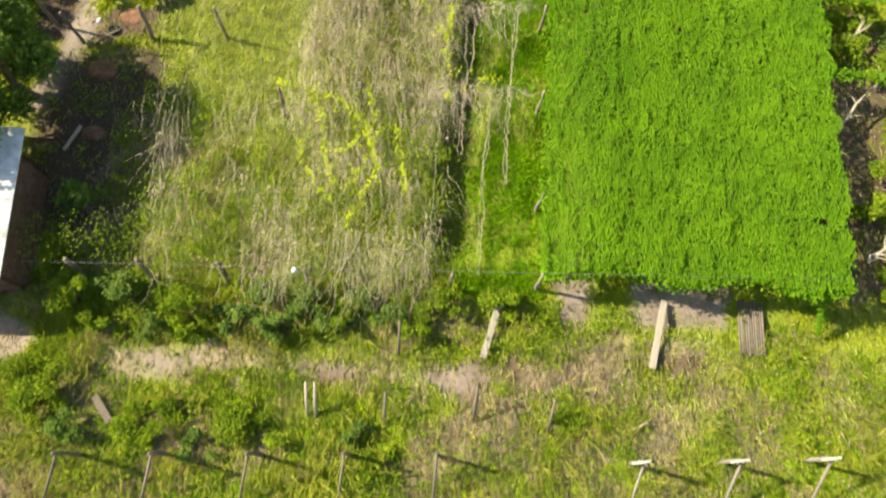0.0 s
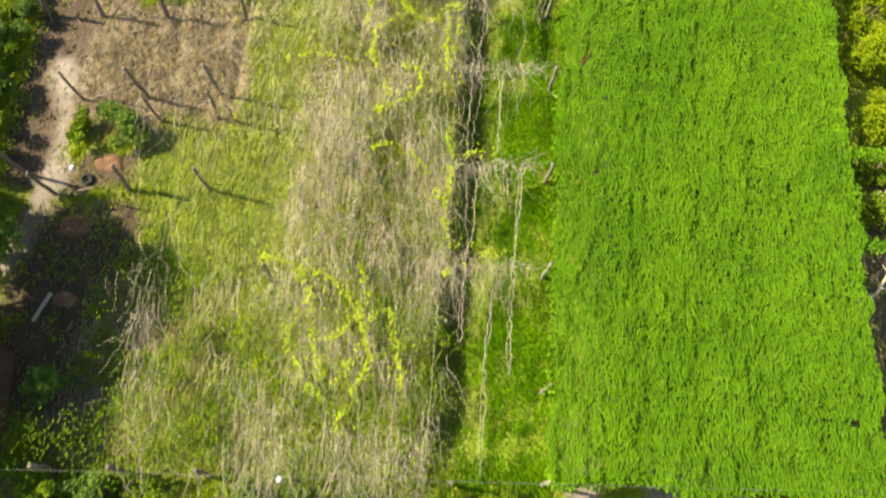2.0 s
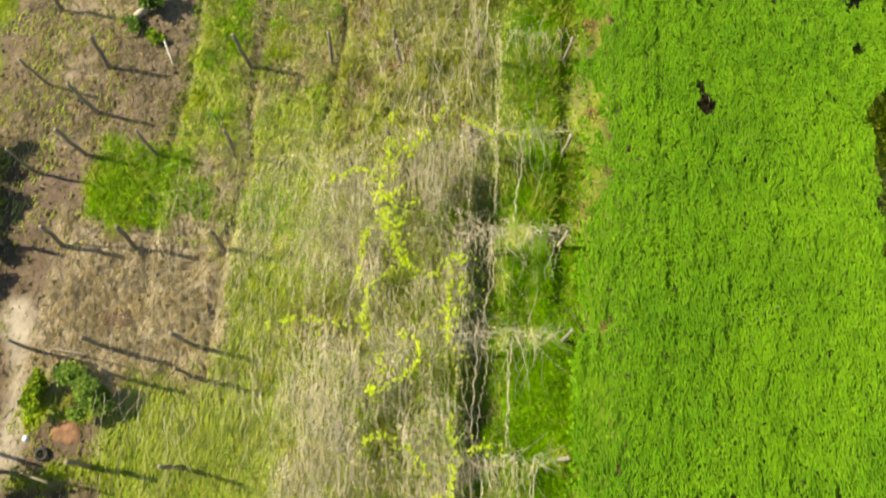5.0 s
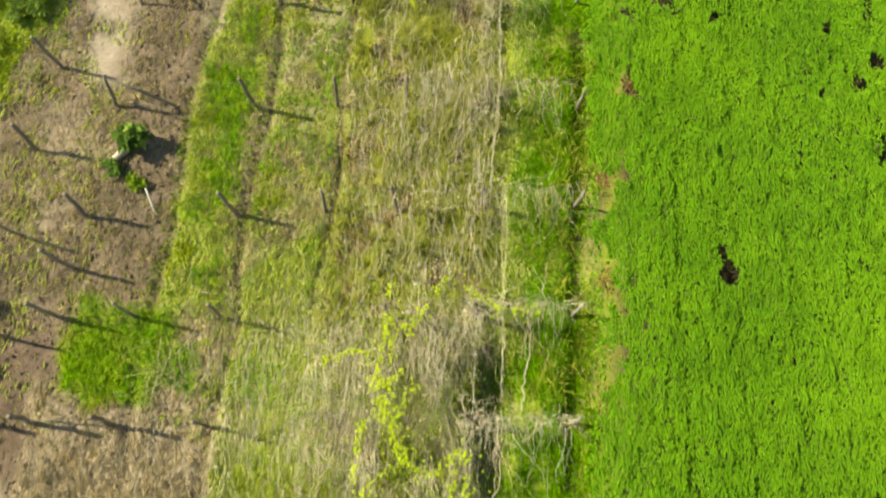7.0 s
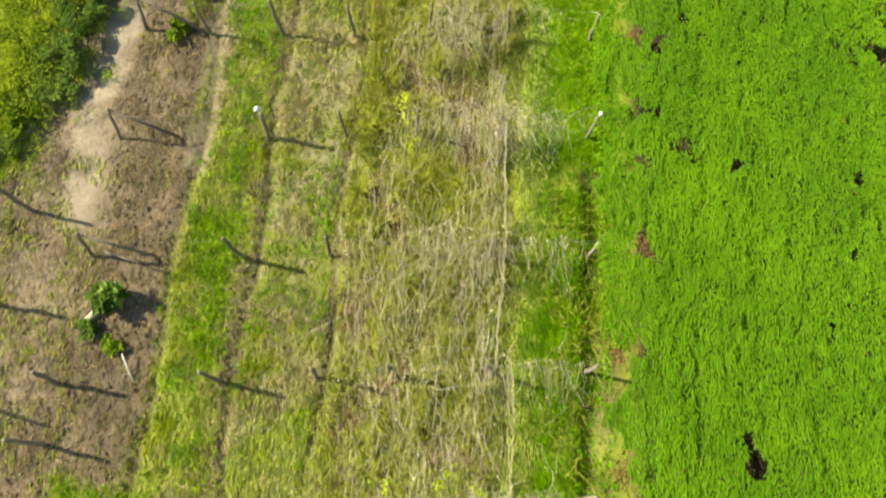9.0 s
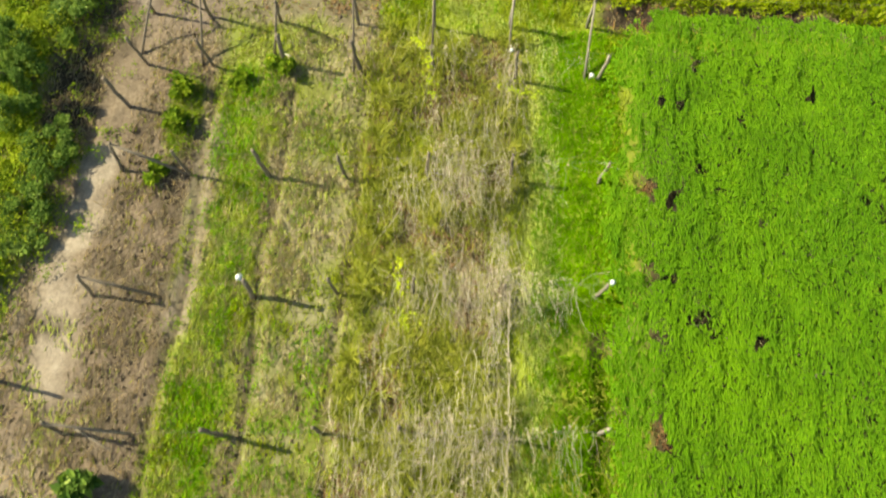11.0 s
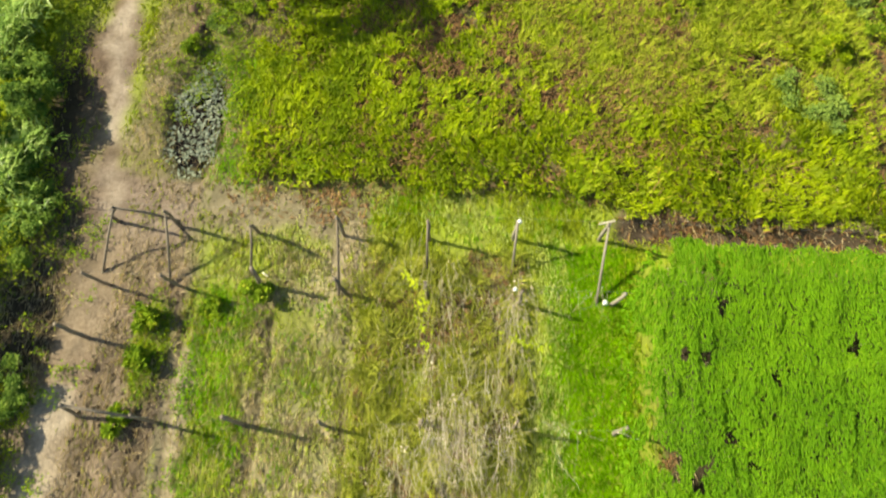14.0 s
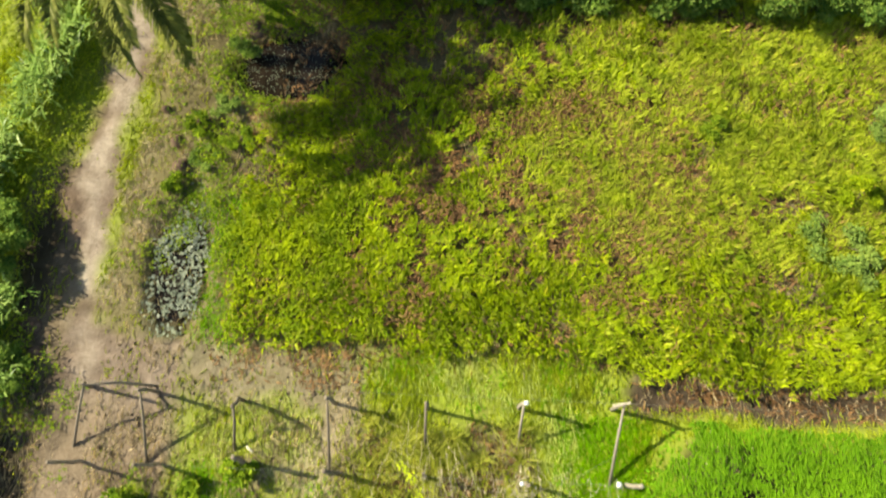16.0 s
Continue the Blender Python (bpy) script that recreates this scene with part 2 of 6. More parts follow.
def unit(v):
    return v / np.maximum(np.linalg.norm(v, axis=-1, keepdims=True), 1e-9)


def leaves(P, heading, pitch, length, width, fold=0.2, droop=0.25):
    """Many pointed leaves, each folded along its rib: four triangles."""
    n = len(P)
    heading, pitch, length, width = (np.broadcast_to(np.asarray(a, float), (n,)) for a in (heading, pitch, length, width))
    d = np.stack([np.cos(heading) * np.cos(pitch), np.sin(heading) * np.cos(pitch), np.sin(pitch)], -1)
    s = np.stack([-np.sin(heading), np.cos(heading), np.zeros(n)], -1)
    u = np.cross(d, s)
    L, Wd = length[:, None], width[:, None]
    mid = P + d * L * 0.42
    V = np.stack([P, mid + s * Wd / 2 + u * Wd * fold, mid, mid - s * Wd / 2 + u * Wd * fold, P + d * L - np.array([0, 0, 1.0]) * L * droop], 1).reshape(-1, 3)
    base = np.arange(n)[:, None, None] * 5
    F = (base + np.array([[0, 2, 1], [0, 3, 2], [2, 4, 1], [2, 3, 4]])).reshape(-1, 3)
    return V, F


def kites(P, heading, pitch, length, width, fold=0.2, droop=0.2):
    """Many small leaves, each two triangles folded along the rib."""
    n = len(P)
    heading, pitch, length, width = (np.broadcast_to(np.asarray(a, float), (n,)) for a in (heading, pitch, length, width))
    d = np.stack([np.cos(heading) * np.cos(pitch), np.sin(heading) * np.cos(pitch), np.sin(pitch)], -1)
    s = np.stack([-np.sin(heading), np.cos(heading), np.zeros(n)], -1)
    u = np.cross(d, s)
    L, Wd = length[:, None], width[:, None]
    mid = P + d * L * 0.42 + u * Wd * fold
    V = np.stack([P, mid + s * Wd / 2, P + d * L - np.array([0, 0, 1.0]) * L * droop, mid - s * Wd / 2], 1).reshape(-1, 3)
    F = (np.arange(n)[:, None, None] * 4 + np.array([[0, 2, 1], [0, 3, 2]])).reshape(-1, 3)
    return V, F


def blades(P, heading, length, width, lean, bend, steps=3):
    """Many grass blades or strap leaves that rise and arch over."""
    n = len(P)
    heading, length, width, lean, bend = (np.broadcast_to(np.asarray(a, float), (n,)) for a in (heading, length, width, lean, bend))
    h = np.stack([np.cos(heading), np.sin(heading), np.zeros(n)], -1)
    s = np.stack([-np.sin(heading), np.cos(heading), np.zeros(n)], -1)
    rows, p, ang = [], P.copy(), lean.copy()
    for i in range(steps + 1):
        w = width * (1.0, 0.95, 0.7, 0.45)[min(3, i * 3 // steps)] / 2 if i < steps else width * 0.04
        rows += [p - s * w[:, None], p + s * w[:, None]]
        p = p + (h * np.sin(ang)[:, None] + np.array([0, 0, 1.0]) * np.cos(ang)[:, None]) * (length / steps)[:, None]
        ang = ang + bend / steps
    k = 2 * (steps + 1)
    V = np.stack(rows, 1).reshape(-1, 3)
    base = np.arange(n)[:, None, None] * k
    F = (base + np.array([[2 * i, 2 * i + 1, 2 * i + 3, 2 * i + 2] for i in range(steps)])).reshape(-1, 4)
    return V, F


def strands(starts, heading, length, radius, wander=0.5, sag=0.0, steps=6, flat=1.0):
    """Many thin winding stems, three-sided."""
    n = len(starts)
    heading, length, radius = (np.broadcast_to(np.asarray(a, float), (n,)).copy() for a in (heading, length, radius))
    p, slope = starts.copy(), rng.normal(0, 0.15 * flat, n)
    rings = []
    for i in range(steps + 1):
        d = np.stack([np.cos(heading) * np.cos(slope), np.sin(heading) * np.cos(slope), np.sin(slope)], -1)
        s = np.stack([-np.sin(heading), np.cos(heading), np.zeros(n)], -1)
        u = np.cross(d, s)
        for a in (0.5, 2.6, 4.7):
            rings.append(p + (s * math.cos(a) + u * math.sin(a)) * (radius * (1 - 0.6 * i / steps))[:, None])
        p = p + d * (length / steps)[:, None] + np.array([0, 0, -1.0]) * (sag * length / steps * (i / steps))[:, None]
        heading = heading + rng.normal(0, wander, n)
        slope = slope * 0.7 + rng.normal(0, 0.2 * flat, n)
    k = 3 * (steps + 1)
    V = np.stack(rings, 1).reshape(-1, 3)
    base = np.arange(n)[:, None, None] * k
    F = (base + np.array([[3 * i + a, 3 * i + (a + 1) % 3, 3 * i + 3 + (a + 1) % 3, 3 * i + 3 + a] for i in range(steps) for a in range(3)])).reshape(-1, 4)
    return V, F


def scatter(density, x0, x1, y0, y1, share):
    """Points over a plot, kept by share(x, y) of 0 to 1."""
    n = int(density * (x1 - x0) * (y1 - y0))
    x, y = rng.uniform(x0, x1, n), rng.uniform(y0, y1, n)
    keep = rng.random(n) < share(x, y)
    return x[keep], y[keep]


def curve_through(pts, step=0.05):
    """Evenly spaced places on a smooth line through pts."""
    p = np.asarray(pts, float)
    p = np.vstack([2 * p[0] - p[1], p, 2 * p[-1] - p[-2]])
    out = []
    for i in range(1, len(p) - 2):
        n = max(2, int(np.linalg.norm(p[i + 1] - p[i]) / step))
        t = np.linspace(0, 1, n, endpoint=False)[:, None]
        out.append(0.5 * (2 * p[i] + (p[i + 1] - p[i - 1]) * t + (2 * p[i - 1] - 5 * p[i] + 4 * p[i + 1] - p[i + 2]) * t ** 2
                          + (3 * p[i] - p[i - 1] - 3 * p[i + 1] + p[i + 2]) * t ** 3))
    return np.vstack(out)


# ---- the lie of the land ----
def charted(field):
    """The same field, worked out once on a fine grid and read off between its points."""
    x0, y0, step, w, h = -23.0, -8.0, 0.1, 420, 760
    store = []

    def read(x, y):
        if not store:
            X, Y = np.meshgrid(x0 + step * np.arange(w), y0 + step * np.arange(h))
            store.append(field(X, Y))
        u = np.clip((np.asarray(x, float) - x0) / step, 0, w - 1.001)
        v = np.clip((np.asarray(y, float) - y0) / step, 0, h - 1.001)
        i, j = u.astype(int), v.astype(int)
        f, g, t = u - i, v - j, store[0]
        return (t[j, i] * (1 - f) + t[j, i + 1] * f) * (1 - g) + (t[j + 1, i] * (1 - f) + t[j + 1, i + 1] * f) * g
    return read


PATH_LINE = [(-14.9, 33.0), (-15.4, 36.5), (-15.1, 40.0), (-14.7, 44.0), (-14.8, 47.6), (-15.1, 49.0), (-15.5, 51.2), (-15.8, 53.4), (-15.75, 56.0), (-15.6, 58.0), (-15.4, 62.0)]
SAND_LINE = [(-15.15, 33.0), (-15.2, 34.8), (-15.75, 36.3), (-15.1, 38.1), (-15.1, 40.3)]
FRONT_PATH = [(-10.2, 2.7), (-6.0, 2.95), (-3.0, 2.9), (0.0, 2.75), (3.5, 3.2), (7.0, 4.0)]
OLD_ROAD = [(-15.2, 11.5), (-14.6, 13.6), (-14.4, 15.6), (-15.1, 18.5)]
FURROWS = [(-11.45, 19.0, 44.0), (-8.9, 17.0, 44.0), (-6.25, 24.0, 45.0)]
BANK_Y = [-8, 3, 10, 14, 17, 20, 24, 25.5, 33, 35.5, 38, 41, 44, 47.5, 50.5, 52.5, 58, 66]
BANK_X = [-15, -15, -15.0, -15.9, -16.2, -16.3, -17.0, -19.0, -17.9, -16.9, -15.65, -15.6, -15.9, -16.3, -17.0, -17.0, -16.6, -16.5]


def bank_edge(y):
    return np.interp(y, BANK_Y, BANK_X)


@charted
def land(x, y):
    z = 0.07 * (rough_field(x, y, 2.0, 1) - 0.5) + 0.05 * (patchy(x, y, 0.5, 4) - 0.5)
    for fx, y0, y1 in FURROWS:
        on = ease(y0 - 1, y0 + 1, y) * ease(-y1 - 1, -y1 + 1, -y)
        wob = fx + 0.16 * np.sin(y * 0.7 + fx) + 0.14 * (patchy(x * 0, y, 1.2, 2) - 0.5)
        z = z - 0.17 * on * (0.45 + patchy(x, y, 1.1, 5)) * np.exp(-((x - wob) / 0.11) ** 2) + 0.05 * on * np.exp(-((x - wob - 0.4) / 0.35) ** 2)
    z = z - 0.8 * ease(5.5, 7.5, y) * ease(-25.0, -23.0, -y) * np.exp(-((x + 0.40 - 0.1 * np.sin(y * 0.5)) / 0.62) ** 4)
    z = z - 0.09 * ease(23.0, 25.0, y) * ease(-46.0, -44.0, -y) * np.exp(-((x + 0.62 - 0.1 * np.sin(y * 0.5)) / 0.16) ** 2)
    z = z - 0.3 * ease(19.0, 21.0, y) * ease(-36.5, -35.0, -y) * np.exp(-((x - 1.98) / 0.34) ** 4)
    # water ditch in front of the green canopy, and the small one beside the upper path
    z = z - 0.22 * ease(0.0, 3.5, x) * np.exp(-((y - 4.75 - 0.02 * x) / 0.5) ** 2)
    z = z - 0.3 * spot(x, y, -12.4, 50.6, 1.1, 2.7, 0.35, 5)
    z = z - 0.4 * spot(x, y, -9.9, 57.9, 2.1, 1.5, 0.2, 6)
    z = z - 0.3 * ease(1.5, 3.0, x) * np.exp(-((y - 47.35) / 0.35) ** 2)
    z = z + 0.3 * ease(0.0, 2.5, bank_edge(y) - x)
    return z


def worn_bed(x, y):
    """Share of the overgrown bed that is bare between the grass."""
    return zone(x, y, -5.9, -1.2, 24.5, 46.0, 0.4, 0.6, 3) * ease(0.50, 0.60, rough_field(x, y, 1.2, 3))


def fallow(x, y):
    """Share of the idle brown bed that dead stalks cover."""
    f = zone(x, y, -14.4, -8.65, 16.0, 22.2, 0.35, 0.5, 2)
    f = np.maximum(f, 0.75 * zone(x, y, -10.6, -9.0, 20.5, 24.6, 0.4, 0.6, 3))
    return f * (1 - zone(x, y, -14.0, -11.0, 21.5, 24.6, 0.3, 0.6, 3))


@charted
def mud_shade(x, y):
    """Share of dark mud and soil, and of shade painted into the ground."""
    # ditch beside the dead vines: mud, with its shade painted in
    w = ease(5.8, 7.5, y) * ease(-25.0, -23.5, -y) * np.exp(-((x + 0.40 - 0.1 * np.sin(y * 0.5)) / 0.66) ** 4) * (0.12 + 0.4 * patchy(x, y, 0.8, 2))
    for i in range(4):
        w = w * (1 - 0.85 * np.exp(-((y - (11.95, 15.25, 18.75, 22.0)[i]) / 0.4) ** 2))
    w = w * (1 - 0.7 * ease(-9.8, -8.2, -y))
    # narrow strip further on: shade of the growth put into the colour
    w = np.maximum(w, 0.3 * patchy(x, y, 1.0, 6) * ease(23.0, 25.0, y) * ease(-46.0, -44.0, -y) * np.exp(-((x + 0.62 - 0.1 * np.sin(y * 0.5)) / 0.17) ** 2))
    # furrows: darker in broken stretches along the bottom
    for fx, y0, y1 in FURROWS:
        wob = fx + 0.16 * np.sin(y * 0.7 + fx) + 0.14 * (patchy(x * 0, y, 1.2, 2) - 0.5)
        w = np.maximum(w, 0.7 * ease(y0 - 1, y0 + 1, y) * ease(-y1 - 1, -y1 + 1, -y) * np.exp(-((x - wob) / 0.11) ** 2) * ease(0.2, 0.55, patchy(x, y, 0.9, 3)))
    w = np.maximum(w, 0.5 * zone(x, y, -14.1, -11.7, 24.8, 42.6, 0.35, 0.5, 4) * ease(0.28, 0.72, rough_field(x, y, 0.8, 1)))
    w = np.maximum(w, 0.5 * along(x, y, [(-16.1, 20.5), (-16.9, 27.0), (-17.0, 33.5)], 0.8, 0.3, 0.7, 5))
    w = np.maximum(w, 0.55 * zone(x, y, -18.0, -13.8, 24.5, 35.0, 0.4, 0.6, 3) * ease(0.52, 0.66, rough_field(x, y, 0.9, 6)))
    w = np.maximum(w, 0.35 * zone(x, y, -13.6, -9.5, 17.6, 20.4, 0.4, 0.8, 2) * ease(0.4, 0.6, rough_field(x, y, 1.2, 3)))
    w = np.maximum(w, spot(x, y, -9.9, 57.9, 2.4, 1.7, 0.3, 6))
    # margin left of the canopy: brown soil plus painted grass shade
    w = np.maximum(w, 0.65 * zone(x, y, 1.55, 2.3, 19.0, 36.0, 0.25, 0.45, 3) * ease(0.42, 0.64, rough_field(x, y, 1.0, 4)))
    w = np.maximum(w, 0.7 * spot(x, y, -12.4, 50.4, 1.1, 2.5, 0.4, 5))
    w = np.maximum(w, 0.6 * zone(x, y, 2.0, 14.0, 46.9, 47.8, 0.2, 0.4, 6))
    w = np.maximum(w, 0.55 * zone(x, y, -13.6, -8.5, 49.5, 61.0, 0.4, 0.7, 4) * ease(0.45, 0.62, rough_field(x, y, 1.1, 6)))
    # below the low-side trees: dark soil, their shade partly in the colour
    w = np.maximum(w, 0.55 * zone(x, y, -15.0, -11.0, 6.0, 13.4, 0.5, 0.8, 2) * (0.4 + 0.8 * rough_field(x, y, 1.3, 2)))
    # under the vine canopy: its shade put into the soil colour
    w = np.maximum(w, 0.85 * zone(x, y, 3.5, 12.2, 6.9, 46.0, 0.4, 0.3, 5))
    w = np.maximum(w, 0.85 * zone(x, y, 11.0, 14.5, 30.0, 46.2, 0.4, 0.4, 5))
    # two pits on the bank: bush shade painted onto the ground
    w = np.maximum(w, 0.9 * spot(x, y, -16.4, 43.0, 1.0, 1.9, 0.4, 2))
    w = np.maximum(w, 0.75 * spot(x, y, -17.0, 50.6, 0.7, 1.8, 0.4, 3))
    w = np.maximum(w, 0.4 * spot(x, y, -15.6, 45.6, 0.8, 1.4, 0.5, 1))
    return np.clip(w, 0, 1)


@charted
def bare(x, y):
    """Share of naked soil."""
    b = zone(x, y, -18.5, -11.5, 14.0, 45.5, 0.4, 0.5, 0) * (x > bank_edge(y) - 0.4)
    b = np.maximum(b, 0.9 * fallow(x, y))
    b = np.maximum(b, 0.75 * worn_bed(x, y))
    b = np.maximum(b, along(x, y, SAND_LINE, 1.5, 0.3, 0.6, 3))
    b = np.maximum(b, 0.7 * zone(x, y, 1.6, 2.9, 19.0, 36.5, 0.25, 0.4, 3) * ease(0.35, 0.6, rough_field(x, y, 1.1, 2)))
    b = np.maximum(b, 0.75 * zone(x, y, -15.0, 15.0, -5.0, 4.7, 0.4, 0.5, 2) * ease(0.53, 0.64, rough_field(x, y, 1.3, 4)))
    b = np.maximum(b, 0.8 * zone(x, y, -9.5, -8.75, 24.0, 45.0, 0.15, 0.3, 4) * ease(0.3, 0.55, rough_field(x, y, 1.4, 1)))
    b = np.maximum(b, 0.6 * zone(x, y, -8.75, -6.3, 31.0, 45.8, 0.3, 0.5, 3) * ease(0.36, 0.58, rough_field(x, y, 1.2, 7)))
    b = np.maximum(b, 0.95 * zone(x, y, -15.0, -11.0, 6.3, 13.8, 0.5, 0.8, 3))
    b = np.maximum(b, zone(x, y, -15.5, -11.6, 44.4, 48.3, 0.5, 0.7, 1))
    b = np.maximum(b, zone(x, y, -12.0, -5.8, 46.4, 48.3, 0.5, 0.7, 1) * 0.85)
    b = np.maximum(b, spot(x, y, -6.6, 45.6, 0.8, 1.4, 0.4, 1) * 0.85)
    b = np.maximum(b, spot(x, y, -14.4, 3.0, 1.3, 0.9, 0.4, 2))
    b = np.maximum(b, 0.95 * zone(x, y, -17.6, -15.0, 41.5, 54.0, 0.4, 0.6, 3))
    b = np.maximum(b, along(x, y, PATH_LINE, 1.9, 0.5, 1.0, 2))
    b = np.maximum(b, along(x, y, [(-12.9, 49.0), (-13.6, 54.0), (-13.0, 60.0)], 1.6, 0.5, 0.8, 4) * 0.7)
    b = np.maximum(b, along(x, y, FRONT_PATH, 0.85, 0.4, 0.75, 3))
    b = np.maximum(b, along(x, y, OLD_ROAD, 1.2, 0.3, 0.4, 4))
    b = np.maximum(b, zone(x, y, 2.8, 4.1, 4.8, 8.0, 0.25, 0.4, 5))
    b = np.maximum(b, zone(x, y, 5.4, 8.4, 5.0, 8.0, 0.25, 0.5, 5))
    b = np.maximum(b, 0.5 * zone(x, y, 3.5, 9.0, 3.2, 4.4, 0.4, 0.9, 2))
    b = np.maximum(b, 0.95 * zone(x, y, 3.4, 11.0, 7.0, 46.0, 0.5, 0.4, 5))
    b = np.maximum(b, zone(x, y, 2.0, 14.0, 46.9, 48.2, 0.3, 0.4, 6))
    b = np.maximum(b, 0.9 * zone(x, y, -11.8, -10.9, 34.8, 42.6, 0.18, 0.2, 1))
    for fx, y0, y1 in FURROWS:
        b = np.maximum(b, 0.8 * along(x, y, [(fx, y0), (fx, y1)], 0.26, 0.15, 0.3, 1))
    b = np.maximum(b, 0.35 * zone(x, y, -9.0, -6.2, 24.0, 46.0, 0.5, 0.9, 2))
    b = b * (1 - zone(x, y, -14.0, -10.7, 21.7, 24.5, 0.3, 0.7, 3))
    b = b * (1 - 0.9 * spot(x, y, -10.4, 25.0, 0.9, 0.7, 0.4, 2))
    for cx, cy, rx, ry in ((-12.9, 16.2, 1.3, 0.9), (-13.9, 15.9, 0.5, 0.9), (-12.4, 42.4, 0.6, 1.5)):
        b = b * (1 - spot(x, y, cx, cy, rx, ry, 0.3, 3))
    b = np.maximum(b, 0.9 * zone(x, y, 11.5, 14.5, 6.0, 16.2, 0.5, 0.8, 3))
    b = np.maximum(b, 0.85 * zone(x, y, -10.5, 17.0, 48.2, 66.0, 0.5, 0.5, 3))
    b = np.maximum(b, 0.8 * zone(x, y, -14.6, -9.0, 47.8, 62.0, 0.4, 0.6, 3))
    b = np.maximum(b, mud_shade(x, y))
    return np.clip(b, 0, 1)


@charted
def pale(x, y):
    """Share of light, trodden earth."""
    p = along(x, y, PATH_LINE, 0.8, 0.45, 0.8, 5) * (0.12 + 0.85 * ease(45.5, 47.5, y) + 0.85 * ease(-40.5, -38.0, -y) * ease(33.0, 34.5, y)) * (0.55 + 0.6 * rough_field(x, y, 0.8, 2))
    p = np.maximum(p, 0.75 * along(x, y, FRONT_PATH, 0.7, 0.4, 0.75, 6) * ease(-2.0, 0.5, -x))
    p = np.maximum(p, along(x, y, SAND_LINE, 0.75, 0.22, 1.0, 4) * (0.45 + 0.9 * rough_field(x, y, 0.6, 5)))
    p = np.maximum(p, along(x, y, OLD_ROAD, 0.8, 0.3, 0.4, 7))
    p = np.maximum(p, spot(x, y, -14.4, 3.0, 1.2, 0.8, 0.4, 2))
    p = np.maximum(p, 0.75 * along(x, y, [(-14.9, 33.0), (-15.2, 36.0)], 0.8, 0.5, 1.0, 2))
    p = np.maximum(p, 0.32 * zone(x, y, -17.5, -14.4, 24.0, 40.0, 0.6, 0.9, 2) * ease(0.4, 0.6, rough_field(x, y, 1.2, 4)))
    p = np.maximum(p, 0.42 * zone(x, y, -11.8, -10.9, 34.8, 42.6, 0.18, 0.2, 3))
    p = np.maximum(p, 0.45 * zone(x, y, -8.75, -6.3, 31.0, 45.8, 0.3, 0.5, 3) * ease(0.4, 0.62, rough_field(x, y, 1.2, 7)))
    p = np.maximum(p, 0.7 * np.maximum(zone(x, y, -11.0, -6.2, 10.5, 17.0, 0.5, 0.6, 2), zone(x, y, -8.7, -6.2, 16.0, 27.0, 0.4, 0.6, 3)))
    p = np.maximum(p, 0.3 * fallow(x, y) * (0.4 + rough_field(x, y, 1.0, 3)))
    p = np.maximum(p, 0.3 * zone(x, y, -15.0, -5.8, 45.5, 48.2, 0.5, 0.8, 4) * (0.4 + rough_field(x, y, 1.0, 2)))
    p = np.maximum(p, 0.7 * zone(x, y, 2.8, 9.0, 4.6, 6.4, 0.4, 0.6, 4))
    return np.clip(p, 0, 1)


@charted
def dry(x, y):
    """Share of straw and dead growth."""
    d = (0.35 + 0.3 * ease(12.0, 14.5, y)) * zone(x, y, -6.3, -0.9, 5.4, 25.5, 0.5, 0.6, 1) * ease(0.3, 0.55, rough_field(x, y, 1.2, 6))
    d = np.maximum(d, 0.26 * zone(x, y, -6.3, -1.0, 25.0, 46.0, 0.5, 0.5, 2))
    d = np.maximum(d, 0.75 * zone(x, y, -12.4, -6.0, 5.2, 11.0, 0.6, 0.9, 3))
    d = np.maximum(d, 0.95 * fallow(x, y))
    d = np.maximum(d, 0.4 * zone(x, y, -11.0, -6.2, 9.5, 17.0, 0.5, 0.6, 2) * (0.5 + rough_field(x, y, 1.1, 4)))
    d = np.maximum(d, (0.45 + 0.35 * ease(-9.2, -8.6, x)) * zone(x, y, -11.2, -6.0, 16.0, 46.5, 0.5, 0.9, 5) * ease(0.3, 0.6, rough_field(x, y, 0.9, 2)))
    d = np.maximum(d, 0.35 * zone(x, y, -18.0, -11.5, 24.0, 46.0, 0.6, 0.9, 6))
    d = np.maximum(d, 0.45 * zone(x, y, -14.6, -9.0, 47.5, 61.0, 0.4, 0.9, 3) * ease(0.4, 0.6, rough_field(x, y, 1.0, 5)))
    d = np.maximum(d, 0.15 * zone(x, y, 2.2, 12.0, 47.2, 48.2, 0.4, 0.5, 6))
    d = np.maximum(d, 0.8 * spot(x, y, 0.8, -0.3, 1.4, 0.8, 0.4, 2))
    d = np.maximum(d, 0.3 * zone(x, y, 6.5, 14.0, 0.5, 4.0, 0.6, 1.0, 2))
    d = d * (1 - 0.6 * zone(x, y, 4.0, 15.0, -5.0, 4.9, 0.5, 0.8, 3))
    d = np.maximum(d, 0.95 * (1 - 0.6 * ease(5.5, 9.0, x)) * zone(x, y, -15.0, 15.0, -5.0, 4.9, 0.6, 0.8, 2) * ease(0.43, 0.57, rough_field(x, y, 1.5, 1)))
    return np.clip(d * (0.4 + 0.9 * rough_field(x, y, 1.1, 3)), 0, 1)


